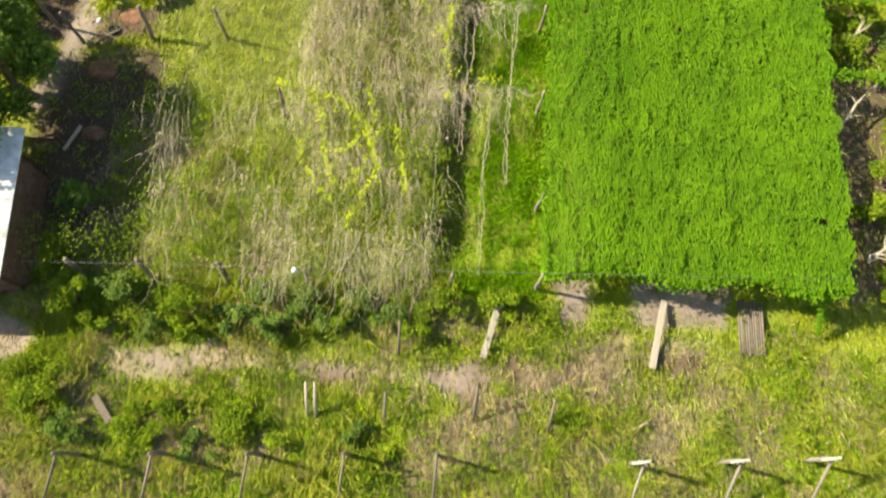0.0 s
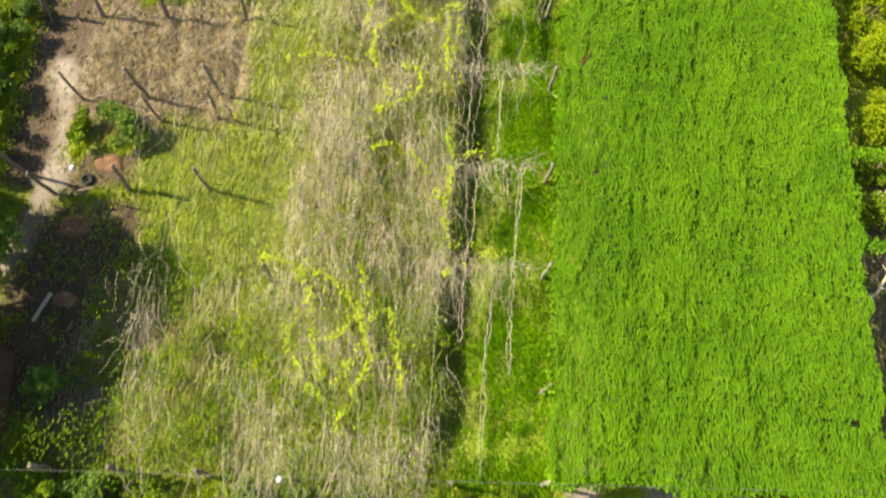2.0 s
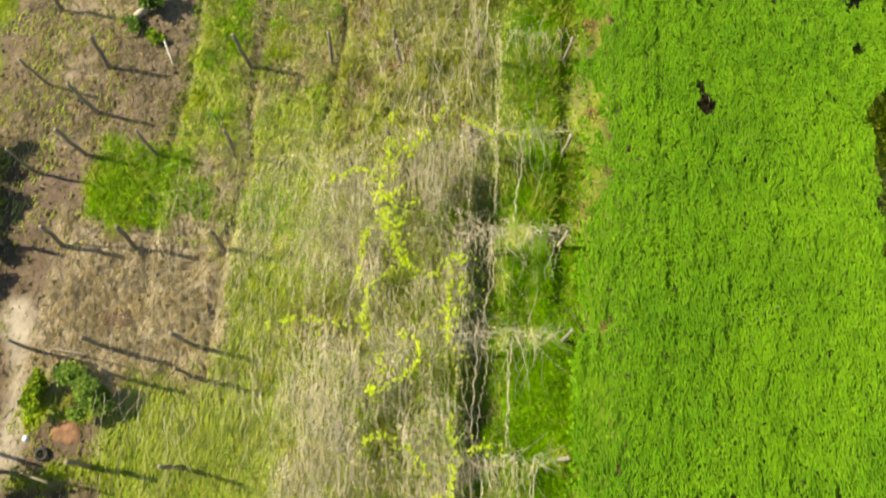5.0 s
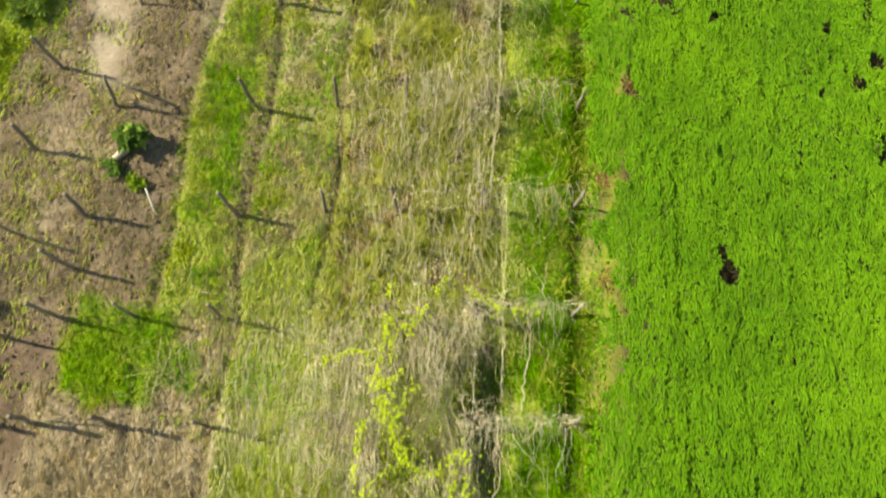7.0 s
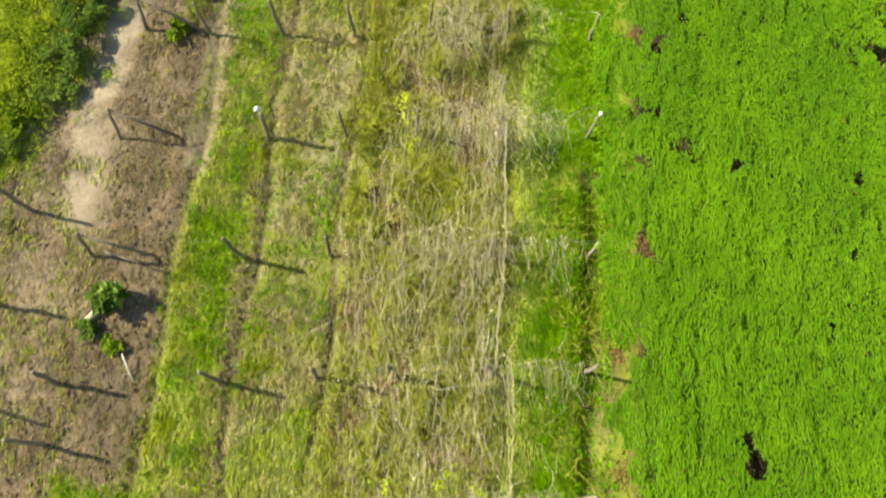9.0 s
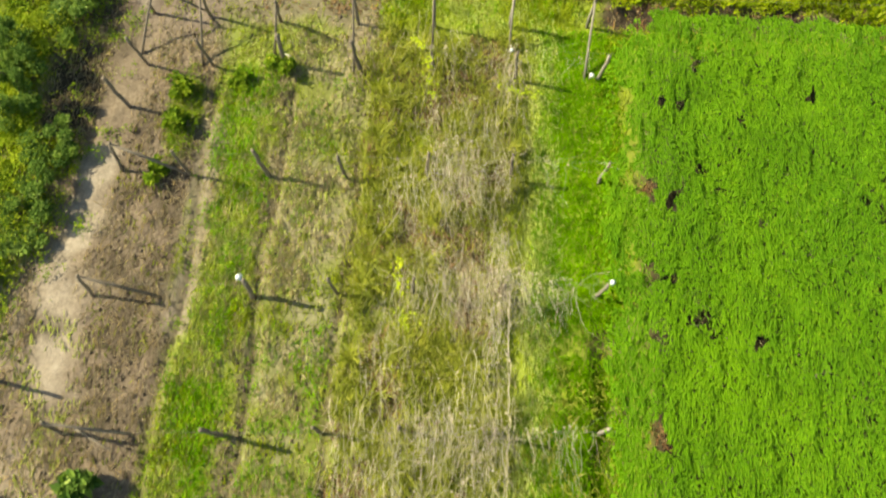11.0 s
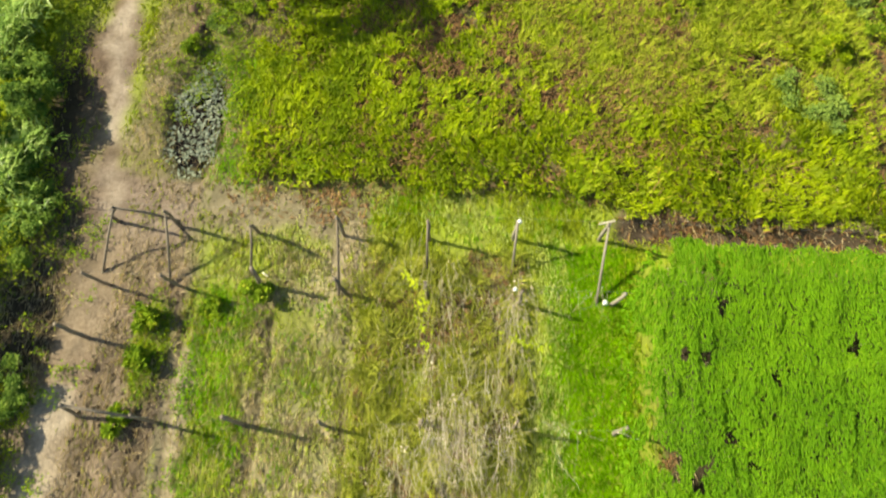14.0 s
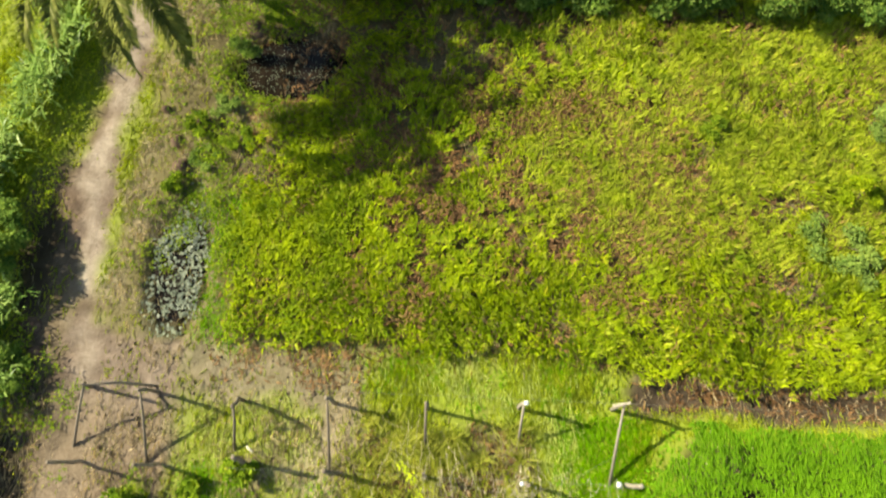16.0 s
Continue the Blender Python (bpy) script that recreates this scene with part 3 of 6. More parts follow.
def make_ground():
    def axis(lo, hi, step, reach):
        core = np.arange(lo, hi + step / 2, step)
        out = np.cumsum(step * 1.35 ** np.arange(1, 40))
        out = out[out < reach]
        return np.concatenate([lo - out[::-1], core, hi + out])
    xs, ys = axis(-20.0, 15.0, 0.18, 900), axis(-4.5, 63.0, 0.18, 900)
    X, Y = np.meshgrid(xs, ys)
    x, y = X.ravel(), Y.ravel()
    near = ease(-40.0, -15.0, -np.maximum(np.abs(x + 2), np.abs(y - 30) - 22))
    z = land(x, y) * near
    b, p, d = bare(x, y), pale(x, y), dry(x, y)
    z = z + near * b * (1 - 0.7 * p) * (0.09 * (patchy(x, y, 0.34, 6) - 0.5) + 0.07 * (patchy(x, y, 0.2, 7) - 0.5) * patchy(x, y, 1.6, 2))
    V = np.stack([x, y, z], -1)
    w, h = len(xs), len(ys)
    i = (np.arange(h - 1)[:, None] * w + np.arange(w - 1)).ravel()
    F = np.stack([i, i + 1, i + 1 + w, i + w], -1)
    me = mesh_of("ground", V, F, EARTH, True)
    g = np.clip(1 - b, 0, 1) * (1 - 0.75 * d) * (0.55 + 0.6 * rough_field(x, y, 0.9, 2))
    far = ease(1.0, 6.0, np.maximum(np.abs(x + 2.5) - 19.0, np.abs(y - 29.5) - 34.5))
    d = d * (1 - far) + far * (0.25 + 0.5 * rough_field(x, y, 30.0, 4))
    g = g * (1 - far) + far * (0.35 + 0.35 * rough_field(x, y, 21.0, 2))
    # fourth share: dark mud and painted shade
    rgba = np.stack([np.clip(g, 0, 1), p, d, mud_shade(x, y)], -1)
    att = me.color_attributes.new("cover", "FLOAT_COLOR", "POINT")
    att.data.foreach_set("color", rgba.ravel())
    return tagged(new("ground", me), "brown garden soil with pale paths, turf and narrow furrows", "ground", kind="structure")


make_ground()


def grown(name, V, F, mat, label, category, group=""):
    return tagged(new(name, mesh_of(name, V, F, mat)), label, category, group, "stuff")


def at_land(x, y, up=0.0):
    return np.stack([x, y, land(x, y) + up], -1)


# ---- growth on the ground ----
def in_canopy(x, y):
    return ease(2.2, 2.8, x) * ease(-11.4, -11.0, -x) * ease(6.2, 7.0, y) * ease(-46.6, -46.0, -y)


def combed(n, much):
    """Headings of which that share lies along the rows."""
    rows = np.where(rng.random(n) < 0.5, 1.65, -1.5) + rng.normal(0, 0.32, n)
    return np.where(rng.random(n) < much, rows, rng.uniform(0, 6.283, n))


def turf():
    @charted
    def share(x, y):
        bed = zone(x, y, -11.4, -6.0, 20.0, 46.5, 0.3, 0.4, 2)
        g = (1 - bare(x, y)) * (1 - 0.85 * dry(x, y)) * (1 - 0.75 * bed * ease(-0.56, -0.42, -rough_field(x, y, 0.6, 3))) * (0.18 + 0.95 * ease(0.3, 0.62, rough_field(x, y, 1.0, 5)))
        return (1 - 0.8 * fallow(x, y)) * (1 - 0.75 * zone(x, y, -11.0, -6.2, 9.5, 17.0, 0.5, 0.6, 2)) * (1 - 0.9 * zone(x, y, -0.6, 2.0, 6.0, 46.6, 0.2, 0.3, 2)) * np.clip(g + 0.03 + 0.16 * ease(0.52, 0.66, rough_field(x, y, 1.2, 7)), 0, 1) * (1 - 0.9 * mud_shade(x, y)) * (1 - 0.9 * in_canopy(x, y)) * (x > bank_edge(y) - 2.5 - 4 * (y > 50)) * (1 - 0.95 * along(x, y, PATH_LINE, 1.2, 0.3, 0.4, 2)) * ((y < 48.6 + 1.0 * patchy(x, y, 1.0, 3)) | (x < -9.5))
    x, y = scatter(330, -21.5, 14.5, -3.5, 62, share)
    n = len(x)
    P = at_land(x, y)
    tall = 0.09 + 0.13 * patchy(x, y, 1.1, 6)
    V, F = kites(P, combed(n, 0.7), rng.uniform(0.05, 0.6, n), tall * rng.uniform(0.8, 1.9, n), rng.uniform(0.016, 0.032, n), 0.2, 0.2)
    grown("turf", V, F, TURF_BLADE, "short bright green grass between the beds", "grass")
    @charted
    def idle(x, y):
        g = 1.15 * zone(x, y, -11.0, -6.2, 11.3, 17.0, 0.5, 0.7, 2) * (0.55 + 0.6 * rough_field(x, y, 1.2, 3))
        g = np.maximum(g, 0.55 * zone(x, y, -8.7, -6.0, 16.0, 27, 0.4, 0.6, 3) * (0.3 + 0.8 * rough_field(x, y, 1.0, 4)))
        g = np.maximum(g, 0.6 * (1 - 0.85 * fallow(x, y)) * zone(x, y, -9.6, -0.8, 5.5, 25.0, 0.5, 0.7, 3) * ease(0.40, 0.58, rough_field(x, y, 1.1, 4)))
        g = np.maximum(g, 0.34 * (1 - bare(x, y)) ** 2 * zone(x, y, -11.3, -6.3, 22.0, 46.5, 0.4, 0.6, 3) * ease(0.38, 0.62, rough_field(x, y, 0.9, 2)))
        g = np.maximum(g, 0.10 * zone(x, y, -18.8, -13.8, 21.0, 35.0, 0.5, 0.9, 3) * ease(0.40, 0.6, rough_field(x, y, 0.9, 5)))
        g = np.maximum(g, 0.4 * zone(x, y, -6.4, 1.2, 46.4, 48.4, 0.6, 1.4, 4) * ease(0.35, 0.6, rough_field(x, y, 0.9, 1)))
        g = np.maximum(g, 0.45 * zone(x, y, -0.6, 0.4, 24.0, 46.5, 0.2, 0.35, 2) * (0.3 + rough_field(x, y, 1.0, 4)))
        return np.maximum(g, (0.45 - 0.4 * ease(5.0, 8.0, x)) * zone(x, y, -14.5, 15.0, -4.5, 5.0, 0.5, 0.8, 1) * ease(0.42, 0.6, rough_field(x, y, 1.3, 6) + 0.1 * ease(6.0, 8.5, x)) * (1 - bare(x, y)))
    x, y = scatter(640, -19.0, 15.0, -4.5, 49, idle)
    n = len(x)
    V, F = kites(at_land(x, y, 0.02), combed(n, 0.75), rng.uniform(0.0, 0.36, n), rng.uniform(0.16, 0.42, n), rng.uniform(0.014, 0.03, n), 0.15, 0.2)
    grown("pale_grass", V, F, PALE_BLADE, "thin pale lime grass on an idle bed", "grass")


def lush_strip():
    """Thick bright grass between the two trellises."""
    @charted
    def share(x, y):
        return zone(x, y, -0.35, 2.5, 5.5, 46.6, 0.2, 0.25, 2) * np.where(y > 36, 0.85, 0.25 + 0.8 * ease(0.36, 0.6, rough_field(x, y, 1.1, 1))) * (1 - 0.75 * mud_shade(x, y)) * (1 - 0.6 * zone(x, y, -0.7, 0.3, 24.0, 46.5, 0.15, 0.3, 3))
    x, y = scatter(620, -1.0, 3.2, 5, 47, share)
    @charted
    def tufts(x, y):
        t = 1.5 * zone(x, y, -13.8, -10.9, 21.7, 24.6, 0.2, 0.35, 3) * (0.25 + 0.75 * ease(0.35, 0.55, rough_field(x, y, 0.8, 1)))
        t = np.maximum(t, 0.95 * zone(x, y, -11.2, -9.5, 22, 44.5, 0.25, 0.4, 2) * ease(0.42, 0.55, rough_field(x, y, 1.0, 3)))
        t = np.maximum(t, 0.35 * zone(x, y, -8.8, -6.4, 22, 44.5, 0.25, 0.4, 2) * ease(0.45, 0.6, rough_field(x, y, 1.5, 4)))
        t = np.maximum(t, 0.06 * zone(x, y, -11.5, -7.0, 9.5, 15.8, 0.5, 0.8, 2) * ease(0.45, 0.6, rough_field(x, y, 1.8, 5)))
        t = np.maximum(t, 1.0 * zone(x, y, -11.7, -9.9, 48.2, 54.5, 0.4, 0.5, 2))
        t = np.maximum(t, 0.5 * zone(x, y, -6.2, 1.2, 47.0, 48.6, 0.4, 1.2, 4) * ease(0.4, 0.6, rough_field(x, y, 0.9, 5)))
        return np.maximum(t, 0.35 * zone(x, y, -14, 14, -4, 5, 0.5, 0.6, 2) * ease(0.46, 0.6, rough_field(x, y, 1.7, 7)) * (1 - bare(x, y)))
    x2, y2 = scatter(300, -15, 14, -4, 53, tufts)
    x, y = np.concatenate([x, x2]), np.concatenate([y, y2])
    n = len(x)
    V, F = blades(at_land(x, y), combed(n, 0.55), rng.uniform(0.10, 0.34, n) * np.where(y > 37, 0.75, 1.0), rng.uniform(0.016, 0.034, n), rng.uniform(0.2, 0.7, n) + np.where(y > 36, 0.45, 0.2), rng.uniform(0.4, 1.2, n), 2)
    grown("lush_grass", V, F, LUSH_BLADE, "thick bright green grass strip between trellises", "grass")


def straw():
    @charted
    def share(x, y):
        return np.clip(dry(x, y) * 0.9 + 0.05 * bare(x, y) * rough_field(x, y, 1.5, 2), 0, 1) * (1 - along(x, y, PATH_LINE, 1.4, 0.3, 0.4, 2)) * (1 - 0.8 * ease(0.1, 0.6, pale(x, y)))
    x, y = scatter(260, -18, 14, -4, 61, share)
    n = len(x)
    V, F = kites(at_land(x, y, 0.02), combed(n, 0.6), rng.uniform(0.05, 0.7, n), rng.uniform(0.14, 0.5, n), rng.uniform(0.012, 0.026, n), 0.2, 0.1)
    grown("straw", V, F, STRAW_BLADE, "dead straw-coloured grass lying between the beds", "dry grass")


def tall_grass():
    """Yellowing tall grass on the middle beds."""
    @charted
    def share(x, y):
        s = zone(x, y, -6.0, -1.2, 25.5, 45.9, 0.4, 0.6, 3) * (0.15 + 0.95 * ease(0.36, 0.54, rough_field(x, y, 1.0, 4))) * (1 - 0.8 * worn_bed(x, y))
        s = np.maximum(s, (0.5 - 0.25 * ease(6.0, 8.0, x)) * zone(x, y, -14, 15, -5, 4.6, 0.5, 0.6, 2) * ease(0.44, 0.6, rough_field(x, y, 1.9, 5) + 0.12 * ease(6.5, 9.0, x)) * (1 - bare(x, y)))
        s = np.maximum(s, 0.4 * zone(x, y, -0.3, 2.4, 22.0, 36.0, 0.3, 0.4, 2) * ease(0.42, 0.6, rough_field(x, y, 1.2, 3)))
        return np.maximum(s, 0.5 * zone(x, y, -6.2, -1.0, 5.6, 25.5, 0.4, 0.6, 3) * ease(0.35, 0.6, rough_field(x, y, 1.5, 6)))
    x, y = scatter(200, -14, 15, -5, 47, share)
    n = len(x)
    V, F = blades(at_land(x, y), np.where(rng.random(n) < 0.5, 1.57, -1.57) + rng.normal(0, 0.6, n), rng.uniform(0.3, 0.75, n) * (0.45 + 1.3 * patchy(x, y, 0.9, 3)), rng.uniform(0.014, 0.034, n), rng.uniform(0.1, 0.6, n), rng.uniform(0.6, 1.7, n), 2)
    grown("tall_grass", V, F, TALL_BLADE, "tall yellowing grass on overgrown beds", "grass")
    x, y = scatter(4.6, -6.2, -0.9, 24.5, 46.2, lambda x, y: zone(x, y, -5.6, -1.2, 25.5, 45.9, 0.4, 0.6, 3) * ease(0.36, 0.6, rough_field(x, y, 1.6, 2)))
    k = 46
    n = len(x) * k
    big = np.repeat(rng.uniform(0.55, 1.15, len(x)), k)
    P = np.repeat(at_land(x, y), k, 0) + rng.normal(0, 0.09, (n, 3)) * (1, 1, 0)
    V, F = blades(P, rng.uniform(0, 6.283, n), big * rng.uniform(0.6, 1.1, n), rng.uniform(0.014, 0.03, n), rng.uniform(0.1, 0.8, n), rng.uniform(0.6, 1.7, n), 2)
    grown("grass_clumps", V, F, TALL_BLADE, "shaggy clumps of tall yellow-green grass", "grass")


def weeds():
    """Broad-leaved weeds: the strip in front, beside the paths, and on the beds."""
    @charted
    def share(x, y):
        s = zone(x, y, -22, 17, -6, 5.4, 0.4, 0.6, 1) * (1 - bare(x, y)) * (0.04 + 0.96 * ease(0.44, 0.60, rough_field(x, y, 1.5, 2))) * (1 - 0.4 * ease(6.0, 8.5, x))
        s = np.maximum(s, 0.5 * zone(x, y, -20, -16.4, 32.5, 38, 0.5, 0.6, 2) * ease(0.35, 0.6, rough_field(x, y, 1.4, 3)))
        s = np.maximum(s, 0.12 * zone(x, y, -11.4, -8.9, 21, 44, 0.3, 0.5, 2) * ease(0.42, 0.62, rough_field(x, y, 1.3, 3)))
        s = np.maximum(s, 0.05 * zone(x, y, -8.9, -6.2, 21, 44, 0.3, 0.5, 2) * ease(0.45, 0.65, rough_field(x, y, 1.3, 4)))
        s = np.maximum(s, 0.8 * zone(x, y, -12.8, -1.0, 5.5, 12.0, 0.5, 0.8, 4) * ease(0.42, 0.56, rough_field(x, y, 1.1, 5)))
        s = np.maximum(s, 0.35 * zone(x, y, -5.8, -1.0, 12.0, 25.0, 0.5, 0.8, 4) * ease(0.5, 0.6, rough_field(x, y, 1.0, 6)))
        s = np.maximum(s, 0.3 * zone(x, y, -13.8, -10.8, 21.7, 24.6, 0.3, 0.5, 3) * ease(0.38, 0.56, rough_field(x, y, 0.7, 4)))
        s = np.maximum(s, 0.7 * spot(x, y, -12.4, 42.6, 0.55, 1.6, 0.3, 3))
        s = np.maximum(s, 0.45 * zone(x, y, -15.0, -10.5, 5.5, 13.0, 0.5, 0.8, 3) * ease(0.46, 0.6, rough_field(x, y, 1.0, 1)))
        s = np.maximum(s, 0.3 * zone(x, y, -11.4, -9.0, 21, 44, 0.3, 0.5, 2) * ease(0.5, 0.62, rough_field(x, y, 0.7, 1)))
        s = np.maximum(s, 0.4 * zone(x, y, -16.6, -14.4, 36.5, 47.5, 0.3, 0.7, 5) * ease(0.5, 0.62, rough_field(x, y, 0.8, 6)))
        s = np.maximum(s, (0.25 + 0.75 * ease(-13.4, -12.4, x)) * zone(x, y, -14.0, -8.5, 50.5, 61, 0.4, 0.6, 4) * ease(0.36, 0.5, rough_field(x, y, 0.9, 4)) * (1 - spot(x, y, -9.9, 57.9, 1.9, 1.4, 0.2, 6)))
        return np.clip(s * (1 - 0.6 * dry(x, y) * (y < 5)), 0, 1)
    x, y = scatter(110, -20, 15, -5, 61, share)
    n = len(x)
    k = 5
    P = np.repeat(at_land(x, y), k, 0)
    P[:, 2] += rng.uniform(0.03, 0.34, n * k) * np.repeat(0.4 + 1.6 * patchy(x, y, 0.9, 1), k)
    P[:, :2] += rng.normal(0, 0.07, (n * k, 2))
    size = np.repeat(rng.uniform(0.05, 0.10, n), k) * rng.uniform(0.7, 1.4, n * k)
    V, F = kites(P, rng.uniform(0, 6.283, n * k), rng.uniform(-0.2, 0.7, n * k), size, size * 0.55)
    grown("weeds", V, F, WEED_LEAF, "low broad-leaved green weeds", "weeds")


def fern_field():
    """Dense yellow-green strap-leaved plants that fill the upper plot."""
    @charted
    def share(x, y):
        left = np.interp(y, [47, 48, 49.2, 52.3, 54.8, 56.3, 58, 60, 64], [-10.2, -11.0, -10.7, -10.7, -10.6, -9.4, -7.6, -8.2, -9.0])
        s = ease(-0.4, 0.5, x - left + (rough_field(x, y, 1.5, 1) - 0.5)) * ease(47.7, 48.5, y + 1.2 * (patchy(x, y, 1.5, 2) - 0.5) - 0.35 * ease(-7.5, -5.0, -x) + 0.45 * ease(1.0, 2.5, x))
        lump = 0.22 * patchy(x, y, 0.9, 4) + 0.56 * patchy(x, y, 0.3, 5) + 0.22 * patchy(x, y, 3.2, 6)
        return s * (0.05 + 0.95 * ease(0.42, 0.56, lump + 0.16 * ease(-52.5, -50.0, -y) + 0.14 * ease(5.0, 8.0, -x) - 0.08 * zone(x, y, -7.5, 2.5, 50.5, 57.0, 1.0, 1.0, 2)))
    x, y = scatter(74, -12.5, 16, 47, 65, share)
    n, k = len(x), 6
    P = np.repeat(at_land(x, y), k, 0)
    P[:, :2] += rng.normal(0, 0.05, (n * k, 2))
    P[:, 2] += rng.uniform(0.0, 0.14, n * k) + np.repeat(0.34 * patchy(x, y, 0.85, 3), k)
    size = np.repeat(rng.uniform(0.15, 0.33, n) * (0.75 + 0.5 * patchy(x, y, 3.0, 5)), k) * rng.uniform(0.7, 1.25, n * k)
    gold = np.repeat(rng.random(n) < 0.10 + 0.6 * ease(-5.0, 3.0, x + 3.0 * (rough_field(x, y, 3.0, 3) - 0.5)) * ease(50.5, 54.0, y), k)
    heading, wide, lean, over = np.repeat(9.0 * patchy(x, y, 2.8, 1) - 3.0, k) + rng.normal(0, 0.95, n * k), rng.uniform(0.11, 0.20, n * k), rng.uniform(0.2, 1.0, n * k), rng.uniform(0.5, 1.5, n * k)
    for name, sel, mat, label in (("strap_leaf_crop", ~gold, FERN_LEAF, "dense yellow-green crop of arching strap-like leaves"), ("golden_crop", gold, GOLD_LEAF, "ripening golden-green crop of arching strap-like leaves")):
        V, F = blades(P[sel], heading[sel], size[sel], (size * wide)[sel], lean[sel], over[sel], 2)
        grown(name, V, F, mat, label, "crop")
    x, y = scatter(30, -11.5, 17, 47.6, 65, lambda x, y: share(x, y) * 0.8)
    n, k = len(x), 5
    P = np.repeat(at_land(x, y), k, 0)
    P[:, 2] += rng.uniform(0.08, 0.42, n * k)
    P[:, :2] += rng.normal(0, 0.12, (n * k, 2))
    size = rng.uniform(0.07, 0.15, n * k)
    V, F = kites(P, rng.uniform(0, 6.283, n * k), rng.uniform(-0.3, 0.6, n * k), size, size * 0.45, 0.2, 0.3)
    grown("undergrowth", V, F, FERN_LEAF, "yellow-green leafy undergrowth in the upper plot", "crop")
    # finer, paler grass on the open middle of the plot, and dead brown leaves in its gaps
    x, y = scatter(240, -2, 13, 50, 63, lambda x, y: zone(x, y, -0.5, 10.5, 51.5, 60.5, 1.2, 1.6, 3) * ease(0.34, 0.56, rough_field(x, y, 1.8, 6)))
    n = len(x)
    V, F = blades(at_land(x, y, 0.1), rng.normal(1.2, 1.0, n), rng.uniform(0.25, 0.6, n), rng.uniform(0.02, 0.04, n), rng.uniform(0.2, 0.7, n), rng.uniform(0.6, 1.5, n), 3)
    grown("meadow_grass", V, F, GOLD_LEAF, "pale yellow-green grass in the upper plot", "grass")
    x, y = scatter(110, -11, 16, 46.9, 63, lambda x, y: (1 - 0.6 * share(x, y)) * ease(0.35, 0.6, rough_field(x, y, 1.6, 2)) * bare(x, y))
    x3, y3 = scatter(110, -6.2, -0.8, 24, 46.2, lambda x, y: 0.8 * worn_bed(x, y))
    x, y = np.concatenate([x, x3]), np.concatenate([y, y3])
    n = len(x)
    V, F = blades(at_land(x, y), rng.uniform(0, 6.283, n), rng.uniform(0.12, 0.35, n), rng.uniform(0.02, 0.045, n), rng.uniform(0.7, 1.3, n), rng.uniform(0.1, 0.6, n), 2)
    x2, y2 = scatter(190, -10, 15, 48.5, 63, lambda x, y: ease(0.36, 0.54, rough_field(x, y, 0.9, 5)) * (0.28 + 0.9 * zone(x, y, -7.0, 5.0, 50.0, 58.0, 1.0, 1.0, 2)))
    n2 = len(x2)
    V2, F2 = blades(at_land(x2, y2, 0.25), rng.uniform(0, 6.283, n2), rng.uniform(0.14, 0.34, n2), rng.uniform(0.02, 0.045, n2), rng.uniform(0.3, 1.1, n2), rng.uniform(0.4, 1.2, n2), 2)
    V, F = np.concatenate([V, V2]), np.concatenate([F, F2 + len(V)])
    grown("leaf_litter", V, F, RUSSET, "russet dead leaves between the crop plants", "leaf litter")


turf()
lush_strip()
straw()
tall_grass()
weeds()
fern_field()

# ---- the green vine canopy on its trellis ----
HOLES = [(6.1, 35.6, 0.28), (9.8, 35.5, 0.3), (9.7, 37.5, 0.15), (11.0, 39.8, 0.5), (6.2, 26.8, 0.42), (6.05, 27.3, 0.25), (6.4, 39.3, 0.16), (3.1, 32.8, 0.5), (8.3, 43.8, 0.26),
         (3.5, 43.1, 0.28), (6.0, 42.7, 0.2), (3.0, 40.1, 0.33), (3.7, 39.8, 0.27), (3.7, 37.4, 0.2), (3.4, 15.2, 0.2), (6.5, 14.8, 0.18), (9.4, 18.9, 0.16), (10.6, 8.3, 0.22), (5.5, 24.6, 0.15),
         (9.4, 33.0, 0.2), (10.6, 33.5, 0.3), (11.2, 29.0, 0.35), (11.3, 31.0, 0.4), (11.3, 34.2, 0.35), (3.0, 24.0, 0.3), (3.0, 29.6, 0.35), (3.0, 19.3, 0.4)]


def canopy_left(y):
    return np.interp(y, [5, 18, 19.3, 20.5, 23, 27, 31, 35, 40, 44.5, 47], [2.25, 2.2, 2.5, 2.2, 2.55, 2.35, 2.1, 1.95, 1.8, 1.9, 3.0])


